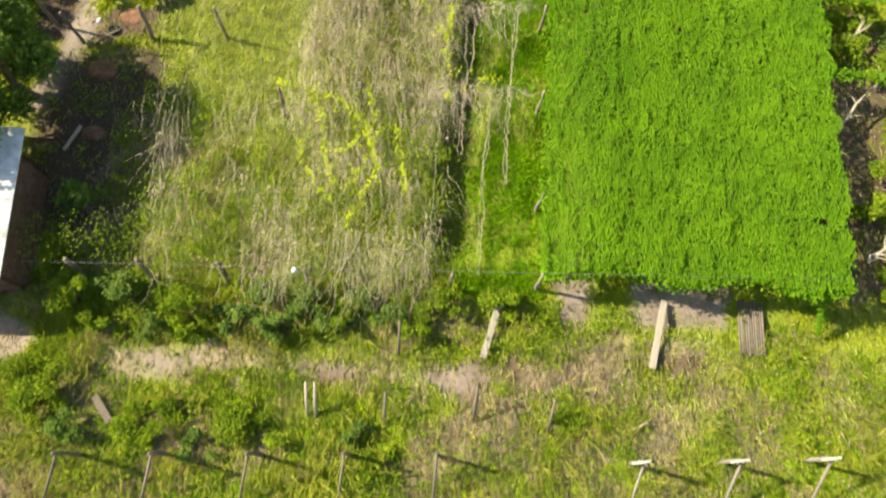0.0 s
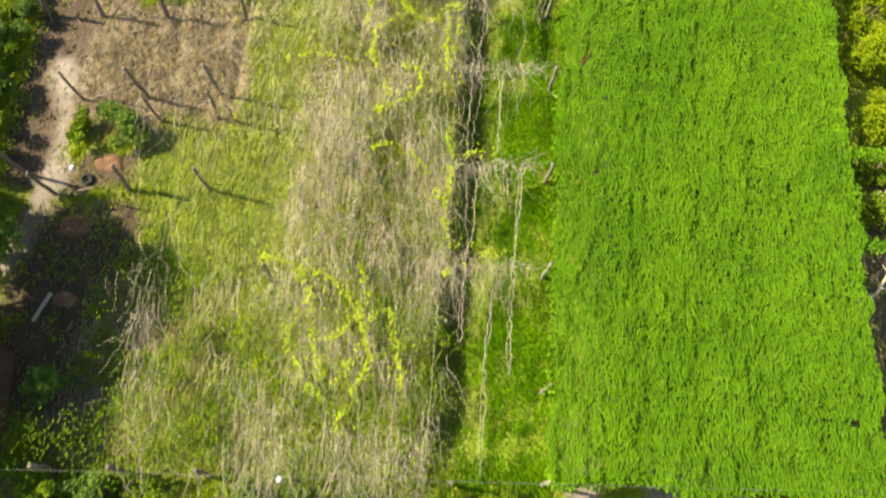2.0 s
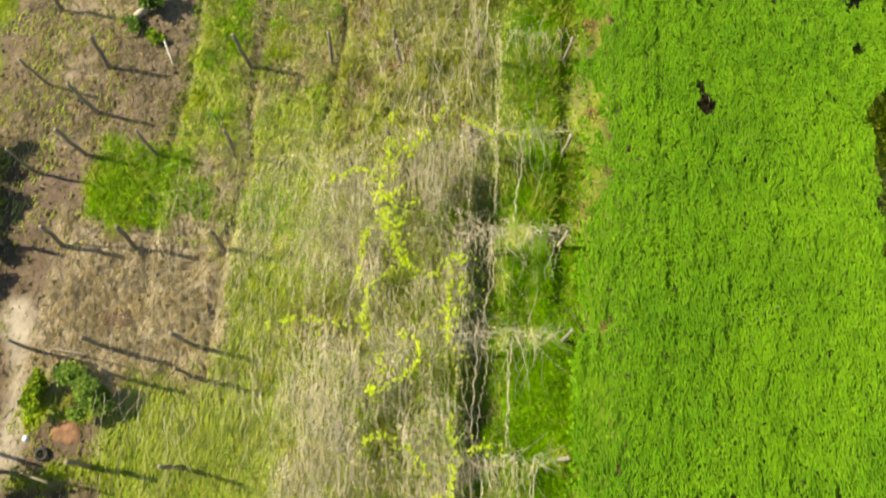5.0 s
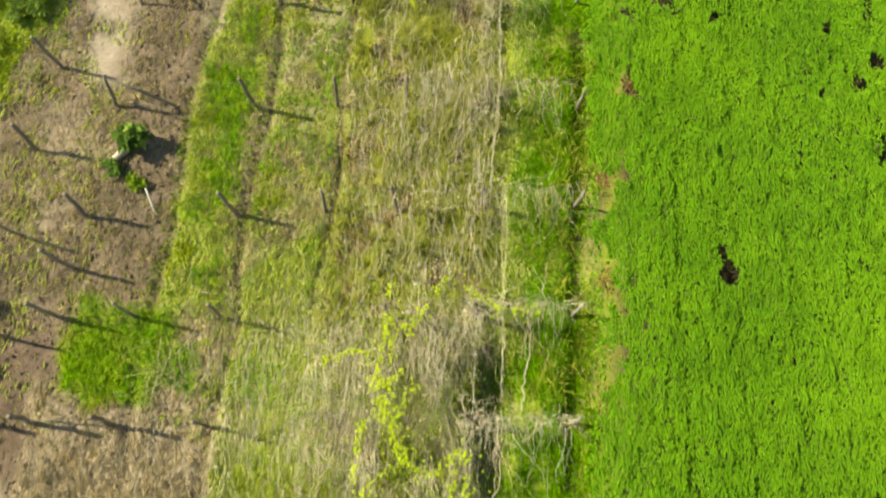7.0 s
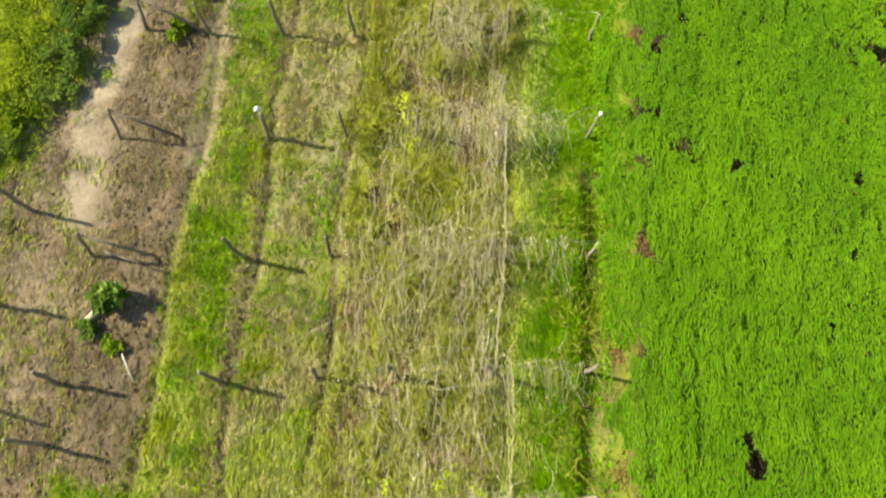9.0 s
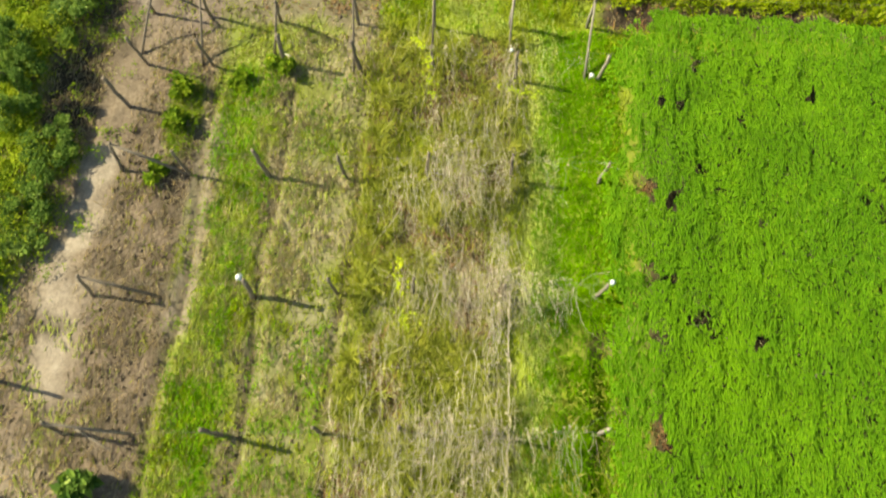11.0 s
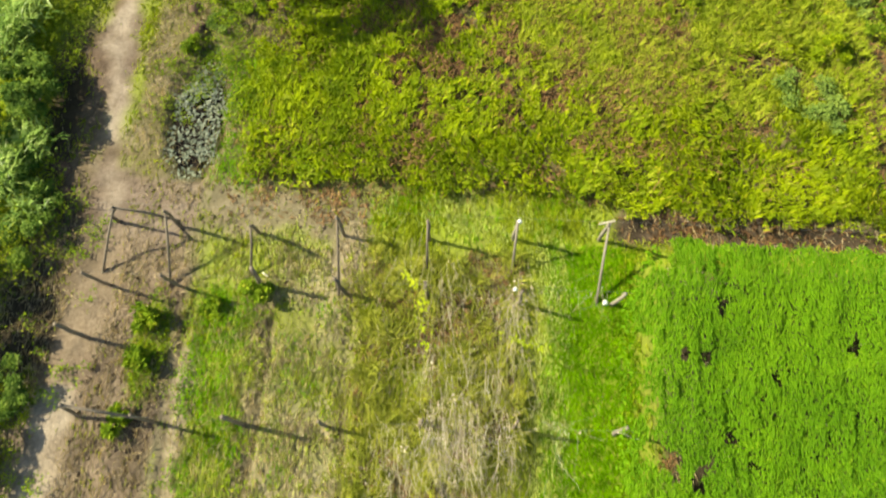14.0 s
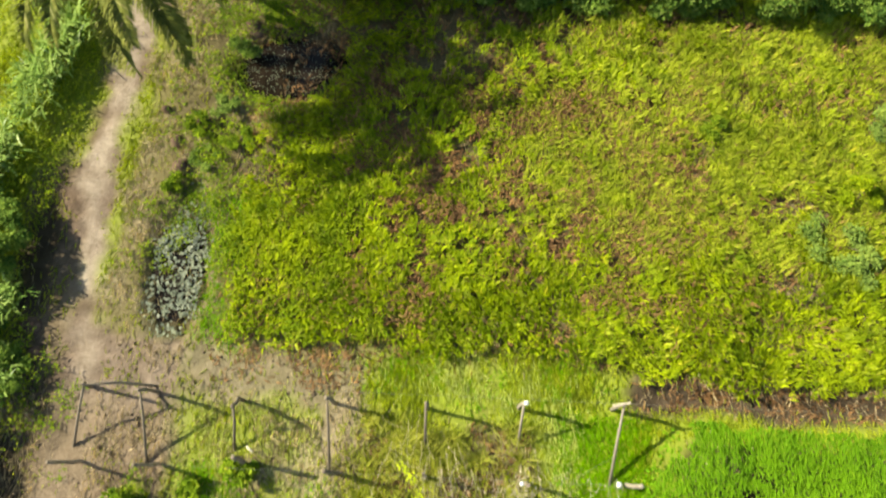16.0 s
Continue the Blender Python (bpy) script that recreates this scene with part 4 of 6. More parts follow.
def vine_canopy():
    def share(x, y):
        wob = 0.22 * (rough_field(x, y, 0.7, 2) - 0.5) * 2
        s = (x > canopy_left(y) + wob * (1 + 1.6 * ease(20.0, 23.0, y)) + 0.5 * ease(21.0, 23.0, y) * ease(0.55, 0.7, patchy(x, y, 1.3, 4))) * (y > 6.15 + wob + 0.15 * np.sin(1.7 * x)) * (y < 46.55 + wob)
        right = np.interp(y, [5, 27.0, 29.5, 48], [11.3, 11.3, 13.6, 13.8])
        s = s * (x < right + 1.2 * wob)
        for hx, hy, hr in HOLES:
            s = s * (np.hypot((x - hx) * 1.25, (y - hy) * 0.8) > hr * (0.05 + 1.35 * patchy(x, y * 0.55, 0.16, 3)))
        worn = zone(x, y, 2.2, 5.2, 35.5, 46.0, 0.5, 0.8, 2) + 0.7 * zone(x, y, 9.0, 13.5, 28.0, 42.0, 0.8, 1.0, 3) + 0.25
        s = s * (1 - 0.93 * np.clip(worn, 0, 1) * ease(0.675, 0.72, rough_field(x, y * 0.8, 0.55, 2)))
        return s * (0.72 + 0.28 * ease(0.27, 0.46, rough_field(x, y * 0.45, 0.36, 6)))
    x, y = scatter(900, 1.4, 14.2, 5.8, 47, share)
    n = len(x)
    z = 1.46 + 0.12 * rough_field(x, y, 1.1, 1) + 0.16 * patchy(x, y * 0.4, 0.2, 5) + 0.05 * patchy(x, y * 0.6, 0.12, 6) + rng.uniform(-0.09, 0.03, n)
    for tx in (4.9, 6.6, 8.2):
        z = z - 0.08 * np.exp(-((x - tx - 0.15 * np.sin(y * 0.4)) / 0.3) ** 2)
    size = rng.uniform(0.064, 0.114, n)
    V, F = kites(np.stack([x, y, z], -1), np.where(rng.random(n) < 0.85, rng.normal(-1.5, 0.38, n), rng.uniform(0, 6.283, n)), rng.normal(0.0, 0.22, n), size * 1.35, size * rng.uniform(0.4, 0.62, n), 0.15, 0.2)
    # hanging fringe along the front and the sides
    m = 5200
    side = rng.random(m)
    fx = np.where(side < 0.5, rng.uniform(2.3, 11.3, m), np.where(side < 0.7, 11.3 + rng.normal(0, 0.08, m), 0))
    fy = np.where(side < 0.5, 6.15 + 0.15 * np.sin(1.7 * fx) + rng.normal(0, 0.1, m), rng.uniform(6.2, 46.4, m))
    fx = np.where(side >= 0.7, canopy_left(fy) + rng.normal(0, 0.08, m), fx)
    keep = (side < 0.5) | (side >= 0.7) | (fy < 28)
    drop = 0.55 * rng.random(m) ** 1.6 * (0.4 + 1.3 * patchy(fx, fy, 0.7, 5))
    P = np.stack([fx, fy, 1.55 - drop], -1)[keep]
    size = rng.uniform(0.08, 0.14, len(P))
    V2, F2 = kites(P, rng.uniform(0, 6.283, len(P)), rng.uniform(-0.9, 0.3, len(P)), size, size * 0.75, 0.15, 0.3)
    # one long trailing shoot at the front corner
    k = 160
    u = rng.random(k)
    P = np.stack([10.55 + 0.25 * u + rng.normal(0, 0.09, k) * (1.2 - u), 6.2 - 1.1 * u, 1.5 - 1.3 * u], -1)
    V3, F3 = kites(P, rng.uniform(0, 6.283, k), rng.uniform(-0.6, 0.3, k), 0.12, 0.085)
    V = np.concatenate([V, V2, V3])
    F = np.concatenate([F, F2 + len(x) * 4, F3 + len(x) * 4 + len(V2)])
    grown("vine_canopy", V, F, VINE_LEAF, "dense bright green climbing vine roofing a trellis", "vine")
    # brown, died-off patches along the strip
    spots = ((3.5, 32.9, 0.5), (2.5, 29.6, 0.35), (2.6, 26.2, 0.4), (2.5, 36.9, 0.3), (3.0, 40.1, 0.3), (2.7, 22.6, 0.4), (3.1, 19.3, 0.3), (3.3, 15.4, 0.2), (9.6, 35.0, 0.25))
    P = np.concatenate([np.stack([sx + rng.normal(0, 0.5 * sr, int(620 * sr)), sy + rng.normal(0, 0.6 * sr, int(620 * sr)), 1.42 + rng.uniform(-0.15, 0.14, int(620 * sr))], -1) for sx, sy, sr in spots])
    size = rng.uniform(0.05, 0.11, len(P))
    V, F = kites(P, rng.uniform(0, 6.283, len(P)), rng.normal(0, 0.5, len(P)), size, size * 0.5, 0.3, 0.3)
    grown("withered_leaves", V, F, RUSSET, "withered brown leaves on the green vine", "vine")
    # stems under the leaves
    m = 500
    P = np.stack([rng.uniform(2.4, 11.2, m), rng.uniform(6.4, 46.2, m), rng.uniform(1.38, 1.5, m)], -1)
    V, F = strands(P, rng.uniform(0, 6.283, m), rng.uniform(0.8, 1.8, m), 0.007, 0.4)
    grown("vine_stems", V, F, BUSH_LEAF, "thin green stems under the vine leaves", "vine")


vine_canopy()


# ---- dead vines over the second trellis ----
ROW_L = [10.8, 13.8, 17.4, 20.8, 24.1, 27.5, 31.6, 35.85, 40.2, 44.35]
ROW_R = [12.1, 15.4, 18.9, 22.1, 25.4, 29.1, 32.8, 37.0, 40.9, 44.8]
COLUMNS = [-14.25, -11.9, -9.2, -6.5, -4.0, -1.15, 1.85]
HEAD = 1.62


def row_y(i, x):
    return ROW_L[i] + (ROW_R[i] - ROW_L[i]) * (x + 14.2) / 16.1


def dead_vines():
    @charted
    def share(x, y):
        s = (0.75 + 0.25 * ease(12.0, 14.5, y)) * zone(x, y, -6.0, -1.0, 5.5, 24.8, 0.5, 0.8, 4) * (0.08 + 1.0 * ease(0.46, 0.60, rough_field(x, y, 0.9, 5)))
        s = np.maximum(s, (0.16 + 0.20 * ease(6.4, 7.8, y)) * zone(x, y, -10.0, -5.8, 5.4, 11.2, 0.5, 0.9, 5) * (0.08 + 1.0 * ease(0.4, 0.6, rough_field(x, y, 1.0, 3))))
        s = np.maximum(s, 0.26 * zone(x, y, -8.8, -5.4, 15.8, 25, 0.6, 1.0, 6) * ease(0.4, 0.65, rough_field(x, y, 1.7, 2)))
        s = np.maximum(s, 0.28 * zone(x, y, -5.6, -1.0, 24.8, 33.5, 0.5, 0.8, 3) * (0.2 + 0.9 * rough_field(x, y, 1.6, 1)))
        s = np.maximum(s, 0.24 * zone(x, y, -5.0, -0.9, 33, 46, 0.5, 0.8, 3) * ease(0.44, 0.60, rough_field(x, y, 1.3, 2)))
        s = np.maximum(s, 0.75 * np.exp(-((x + 1.4) / 0.3) ** 2) * ease(24, 26, y) * ease(-46, -44, -y) * ease(0.3, 0.55, rough_field(x, y, 1.2, 6)))
        s = np.maximum(s, 0.05 * zone(x, y, -10.8, -5.8, 11.0, 24, 0.8, 1.2, 2) * (0.15 + ease(0.38, 0.6, rough_field(x, y, 1.0, 4))))
        s = np.maximum(s, 0.9 * spot(x, y, -2.0, 36.9, 2.1, 0.5, 0.35, 2))
        s = np.maximum(s, 0.6 * spot(x, y, -2.8, 32.6, 1.5, 0.6, 0.35, 3))
        s = np.maximum(s, 0.7 * spot(x, y, -3.0, 40.6, 1.0, 1.2, 0.4, 4))
        for i in range(10):
            s = np.maximum(s, (0.75 if i < 8 else 0.25) * np.exp(-((y - row_y(i, x)) / 0.22) ** 2) * zone(x, y, -4.5, 1.2, 8, 46, 0.6, 0.7, 1) * (0.25 + rough_field(x, y, 1.1, 4)))
        return np.clip(s, 0, 1)
    x, y = scatter(84, -12.8, 2.4, 5, 46.5, share)
    n = len(x)
    P = np.stack([x, y, HEAD - 0.1 + rng.normal(0, 0.09, n) - 0.3 * (rng.random(n) < 0.3)], -1)
    heading = np.where(rng.random(n) < 0.78, rng.normal(-1.5, 0.2, n), rng.uniform(0, 6.283, n))
    V, F = strands(P, heading, rng.uniform(0.6, 2.0, n), rng.uniform(0.0032, 0.0062, n), 0.26, 0.15, 5)
    grown("dead_vines", V, F, DRY_VINE, "tangled grey-brown dead vines hanging over trellis wires", "dead vine")
    # crumpled dead leaves among them
    x, y = scatter(60, -12.8, 2.2, 5, 46, lambda x, y: share(x, y) ** 1.4)
    n = len(x)
    size = rng.uniform(0.05, 0.11, n)
    V, F = leaves(np.stack([x, y, HEAD - rng.uniform(0.0, 0.25, n)], -1), rng.uniform(0, 6.283, n), rng.uniform(-0.8, 0.5, n), size, size * 0.55, 0.45, 0.4)
    grown("dead_leaves", V, F, DRY_VINE, "crumpled brown dead leaves on the vines", "dead vine")
    # thick swags of dead growth across the grass strip, along each row of wires
    xs, ys, zs = [], [], []
    for i in range(10):
        k = (110, 100, 110, 120, 140, 16, 12, 36, 4, 2)[i]
        u = -1.6 + 3.2 * rng.random(k) ** 1.4
        xs.append(u)
        ys.append(row_y(i, u) + rng.normal(0, 0.11, k) * (1.3 - 0.35 * u))
        zs.append(HEAD - 0.03 + rng.normal(0, 0.06, k) - 0.25 * rng.random(k) ** 3)
    x, y, z = (np.concatenate(a) for a in (xs, ys, zs))
    n = len(x)
    V, F = strands(np.stack([x, y, z], -1), np.where(rng.random(n) < 0.6, rng.normal(0, 0.4, n), rng.normal(-1.57, 0.4, n)), rng.uniform(0.3, 0.9, n), rng.uniform(0.004, 0.009, n), 0.35, 0.2, 5)
    grown("dead_vine_swags", V, F, DRY_VINE, "matted pinkish-brown dead vines along the row wires", "dead vine")
    # surviving green shoots on the same trellis
    @charted
    def alive(x, y):
        s = zone(x, y, -11.0, -0.8, 5.3, 10.5, 0.5, 0.8, 2) * ease(0.42, 0.58, rough_field(x, y, 1.4, 6))
        s = np.maximum(s, 0.9 * zone(x, y, -7.0, -0.8, 6.0, 14.5, 0.5, 0.8, 2) * ease(0.42, 0.56, rough_field(x, y, 1.0, 6)))
        s = np.maximum(s, zone(x, y, -13.5, 1.0, 5.0, 6.6, 0.4, 0.5, 3) * 0.75 * ease(0.35, 0.6, rough_field(x, y, 1.2, 1)))
        return np.maximum(s, 0.7 * zone(x, y, -6.5, -1.0, 14, 26, 0.5, 0.8, 2) * ease(0.47, 0.6, rough_field(x, y, 1.2, 5)))
    x, y = scatter(190, -14, 1.5, 4.8, 26, alive)
    n = len(x)
    size = rng.uniform(0.045, 0.085, n)
    V, F = kites(np.stack([x, y, HEAD + rng.uniform(-0.4, 0.08, n)], -1), rng.uniform(0, 6.283, n), rng.uniform(-0.3, 0.6, n), size, size * 0.7)
    grown("vine_shoots", V, F, WEED_LEAF, "scattered green shoots on the dying vine", "vine")


dead_vines()

LIME_RUNS = [
    [(-3.9, 15.3), (-3.0, 15.6), (-2.2, 15.2), (-1.7, 14.4), (-1.3, 13.7), (-0.95, 12.2), (-1.0, 11.4)],
    [(-6.8, 18.4), (-5.8, 18.7), (-4.4, 18.6), (-4.0, 19.2), (-3.9, 19.9), (-3.4, 20.3), (-2.9, 20.7), (-3.4, 21.3), (-3.8, 22.4), (-3.9, 23.4), (-3.7, 24.3)],
    [(-4.0, 19.3), (-3.9, 18.5), (-3.3, 17.4), (-3.6, 16.8), (-2.6, 17.3), (-2.3, 18.2), (-3.1, 18.5)],
    [(-6.5, 11.7), (-5.4, 11.3), (-4.9, 10.6), (-4.6, 9.2), (-4.1, 8.2), (-3.6, 8.6), (-3.3, 9.3)],
    [(-5.6, 11.4), (-4.2, 11.0), (-3.4, 10.1), (-3.0, 8.8), (-3.4, 7.8), (-3.7, 6.8)],
    [(-5.5, 23.1), (-4.4, 23.5), (-4.0, 22.5), (-3.3, 21.7), (-3.0, 22.5), (-2.6, 22.6)],
    [(-3.2, 24.2), (-3.9, 24.6), (-3.7, 25.6)],
    [(-3.2, 23.8), (-2.7, 25.0), (-2.0, 26.1)],
    [(-1.6, 25.6), (-0.9, 25.2), (-0.2, 25.0), (0.6, 25.1)],
    [(-4.2, 21.6), (-4.3, 19.9)], [(-3.3, 21.6), (-3.2, 20.8), (-2.2, 20.3), (-1.4, 21.0), (-1.15, 20.0), (-1.4, 19.0)],
    [(-4.9, 10.4), (-5.4, 9.4), (-4.9, 8.4), (-4.1, 7.6)], [(-3.3, 9.6), (-2.6, 10.4), (-2.2, 9.2), (-2.0, 8.0)], [(-4.6, 9.2), (-3.8, 9.6), (-3.2, 10.6), (-3.5, 11.6)], [(-1.2, 13.6), (-1.1, 14.8), (-1.3, 16.4)],
    [(-3.6, 21.5), (-3.9, 22.3), (-3.3, 23.0), (-3.6, 23.8), (-3.1, 24.6)], [(-4.2, 22.0), (-3.6, 22.6), (-3.2, 21.4)],
    [(-1.3, 17.6), (-1.6, 19.4), (-1.4, 20.8)], [(-0.9, 12.2), (0.0, 12.2), (0.7, 12.3)], [(-1.0, 15.4), (0.2, 15.5)],
    [(-4.4, 37.3), (-4.3, 36.2), (-4.0, 35.2)], [(-4.7, 45.0), (-4.1, 44.2), (-3.9, 42.6)], [(-1.5, 43.2), (-0.6, 43.0)],
]


def lime_vine():
    """Young yellow-green vine that has run along the dead growth."""
    for run in LIME_RUNS:
        c = curve_through([(a, b, HEAD + 0.08) for a, b in run], 0.045)
        c[:, 2] += 0.05 * np.sin(np.arange(len(c)) * 0.11) + 0.03
        wide = np.where(rng.random(3 * len(c)) < 0.26, 0.26, 0.055)[:, None]
        P = np.repeat(c, 3, 0) + rng.normal(0, 1, (3 * len(c), 3)) * wide * (1, 1, 0.35)
        P = P[(rng.random(len(P)) < 0.8) & (patchy(P[:, 0], P[:, 1], 0.3, 2) > 0.3)]
        size = rng.uniform(0.055, 0.105, len(P))
        V, F = leaves(P, rng.uniform(0, 6.283, len(P)), rng.normal(0.1, 0.3, len(P)), size, size * 0.85, 0.12, 0.2)
        stem_v, stem_f = rod(c[::4] - (0, 0, 0.03), 0.006, 4)
        ob = grown("lime_vine", V, F, LIME_LEAF, "young yellow-green vine runner climbing over dead vines", "vine", "vine runners")
        part("stem", mesh_of("stem", stem_v, stem_f, BARK), ob)


lime_vine()


# ---- trellis timber and wire ----
def post_mesh(height, r, lean_x, lean_y, seed, mat):
    r0 = np.random.default_rng(seed)
    t = np.linspace(0, 1, 6)
    pts = np.stack([lean_x * t + r0.normal(0, 0.012, 6), lean_y * t + r0.normal(0, 0.012, 6), -0.25 + (height + 0.25) * t], -1)
    v, f = rod(pts, r * (1.08 - 0.22 * t), 8, 0.10, seed)
    return mesh_of("post", v, f, mat, True)


POST_KINDS = [post_mesh(1.62 + 0.07 * (i % 3), 0.055 + 0.008 * (i % 4), (-0.06, 0.05, -0.16, 0.12, -0.04, 0.16)[i], (0.12, 0.0, 0.10, 0.18, -0.08, 0.06)[i], i, POST_WOOD) for i in range(6)]
EDGE_POST = post_mesh(1.66, 0.06, 0.34, 0.3, 33, POST_WOOD)
LOW_POST = post_mesh(1.42, 0.06, 0.02, 0.03, 31, POST_WOOD)
PALE_POSTS = [post_mesh(1.35, 0.06, 0.14, 0.12, 21, GREY_WOOD), post_mesh(1.45, 0.065, 0.10, 0.02, 22, GREY_WOOD)]


def trellis_post(x, y, kind=0, mesh=None, label="weathered grey timber trellis post set in the bed"):
    ob = new("trellis_post", mesh or POST_KINDS[kind % 6])
    ob.matrix_world = pose(x, y, float(land(np.array(x), np.array(y))), 0, 0, rng.uniform(-14, 14))
    return tagged(ob, label, "post", "trellis posts")


MISSING = {(6, 1), (7, 1), (5, 1), (0, 1), (0, 2), (0, 0), (1, 3), (1, 4), (2, 4), (2, 3), (3, 3), (3, 4), (4, 3), (1, 5), (0, 5)}
for i in range(10):
    for j, cx in enumerate(COLUMNS):
        if (i, j) in MISSING:
            continue
        px = cx + rng.uniform(-0.12, 0.12)
        if j == 0 and i in (6, 7, 8):
            edge = trellis_post(cx, row_y(i, cx), mesh=EDGE_POST, label="dark timber edge post carrying a slanting beam")
            edge.matrix_world = pose(cx, row_y(i, cx), float(land(np.array(cx), np.array(row_y(i, cx)))))
        elif j == 6:
            trellis_post(cx + (0.15 if i < 3 else -0.1 if i > 6 else 0), row_y(i, 1.85), mesh=PALE_POSTS[i % 2], label="pale timber trellis post beside the green canopy")
        else:
            trellis_post(px, row_y(i, cx) + rng.uniform(-0.1, 0.1), rng.integers(0, 6))
for px, py in ((-16.45, 33.0), (-16.6, 29.75), (-16.3, 26.7), (-15.9, 23.3), (-14.3, 25.7), (-14.4, 42.6), (-16.3, 20.7), (-15.4, 14.4), (-9.3, 16.95), (-11.3, 16.7)):
    trellis_post(px, py, rng.integers(0, 6), label="leaning dark timber post at the garden edge")
for px, py in ((2.1, 8.5), (2.2, 5.85), (-0.5, 5.65), (-4.9, 5.4), (-7.4, 5.3), (-9.8, 5.2), (-12.0, 5.1)):
    trellis_post(px, py, rng.integers(0, 6), mesh=PALE_POSTS[0] if px > -6 else None, label="timber post on the front edge of the trellis")
for cy in np.arange(9.0, 46.0, 3.7):
    for cx in (5.0, 8.1, 11.1):
        trellis_post(cx, cy, mesh=LOW_POST, label="dark timber post under the green vine canopy")


def end_post(x, y, brace_dx, brace_len, crossbar=False, height=1.8, pale_one=False, way=-1, lean=(0.0, 0.0), rail=None):
    """End post with a diagonal brace that stands inside the row."""
    z = float(land(np.array(x), np.array(y)))
    mat = GREY_WOOD if pale_one else POST_WOOD
    base = new("braced_end_post")
    base.matrix_world = pose(x, y, z)
    sd = int(abs(x) * 10) + 40
    v, f = rod([(0, 0, -0.3), (-0.02, 0.02, 0.5), (0.02 + 0.65 * lean[0], -0.04 * way + 0.65 * lean[1], height * 0.7), (lean[0], lean[1], height)], [0.062, 0.06, 0.055, 0.05], 8, 0.1, sd)
    part("post", mesh_of("post", v, f, mat, True), base)
    v, f = rod([(0.92 * lean[0], 0.92 * lean[1] + 0.03 * way, height * 0.9), (brace_dx * 0.4 + 0.5 * lean[0], way * brace_len * 0.4, height * 0.52), (brace_dx, way * brace_len, -0.05)], [0.034, 0.040, 0.044], 8, 0.1, sd + 1)
    part("brace", mesh_of("brace", v, f, mat, True), base)
    if rail:
        v, f = rod([(0.95 * lean[0], 0.95 * lean[1], height * 0.93), (rail[0] * 0.6, rail[1] * 0.6 + 0.02, height * 0.45), (rail[0], rail[1], 0.02)], [0.04, 0.045, 0.045], 7, 0.1, sd + 2)
        part("rail", mesh_of("rail", v, f, mat, True), base, "dark slanting side rail")
    if crossbar:
        v, f = board(0.5, 0.05, 0.045)
        part("crossbar", mesh_of("crossbar", turned(v, pose(-0.1, 0.0, height - 0.02, 0, -12, 12)), f, BLEACHED if x > 3 else PALE_WOOD), base, "bleached white timber crossbar")
    return tagged(base, "weathered timber end post held by a long diagonal brace" + (" and crossbar" if crossbar else ""), "post", "end posts")


for args in ((-14.35, 46.5, -0.15, 1.85, False, 1.75, False, -1, (0.65, -0.1), (2.0, 0.15)), (-12.25, 46.45, 0.05, 2.1, False, 1.75, False, -1, (0.15, -0.1)), (-9.65, 46.4, -0.05, 1.5, False, 1.6, False, -1, (0.18, -0.3)), (-6.85, 46.5, 0.05, 2.1), (-4.1, 46.55, 0.0, 1.3), (-1.4, 46.75, 0.0, 1.2, False, 1.75, True)):
    end_post(*args)
end_post(1.35, 46.9, -0.08, 2.2, True, 1.7, True)
for k, px in enumerate((-10.7, -8.1, -5.5, -2.9, -0.4)):
    end_post(px, -0.2 + 0.08 * (px + 10.7), 0.085 * px, 1.5, False, 1.7)
for k, px in enumerate((5.15, 7.75, 10.15)):
    end_post(px, 0.85 + 0.25 * k, -0.12, 1.6, True, 1.7, True)


def wire(points, r=0.003):
    v, f = rod(points, r, 4)
    return tagged(new("trellis_wire", mesh_of("trellis_wire", v, f, WIRE)), "thin rusty steel trellis wire tied between posts", "wire", "trellis wires")


for i in range(10):
    x0 = -14.2 if i > 1 else -6.3
    xs = np.linspace(x0, 2.0, 14)
    wire([(x, row_y(i, x), HEAD - 0.03 * math.sin(k * 1.9) ** 2) for k, x in enumerate(xs)])
wire([(x, 46.5 + 0.027 * (x + 14.3), 1.72) for x in np.linspace(-14.35, 11.3, 18)])
wire([(x, 5.1 + 0.055 * (x + 12.7), HEAD) for x in np.linspace(-13.2, 11.3, 18)], 0.006)
for cx in (-4.0, -1.15):
    wire([(cx + 0.02 * math.sin(y), y, HEAD - 0.02) for y in np.linspace(5.6, 25.5, 18)])


def bare_runner(points, r):
    c = curve_through(points, 0.12)
    c[:, :2] += np.cumsum(rng.normal(0, 0.016, (len(c), 2)), 0) + 0.02 * rng.normal(0, 1, (len(c), 2))
    v, f = rod(c, r, 5, 0.1, 3)
    return tagged(new("bare_runner", mesh_of("bare_runner", v, f, DRY_VINE)), "bare pale vine stem stretched across the grass strip", "dead vine", "bare runners")


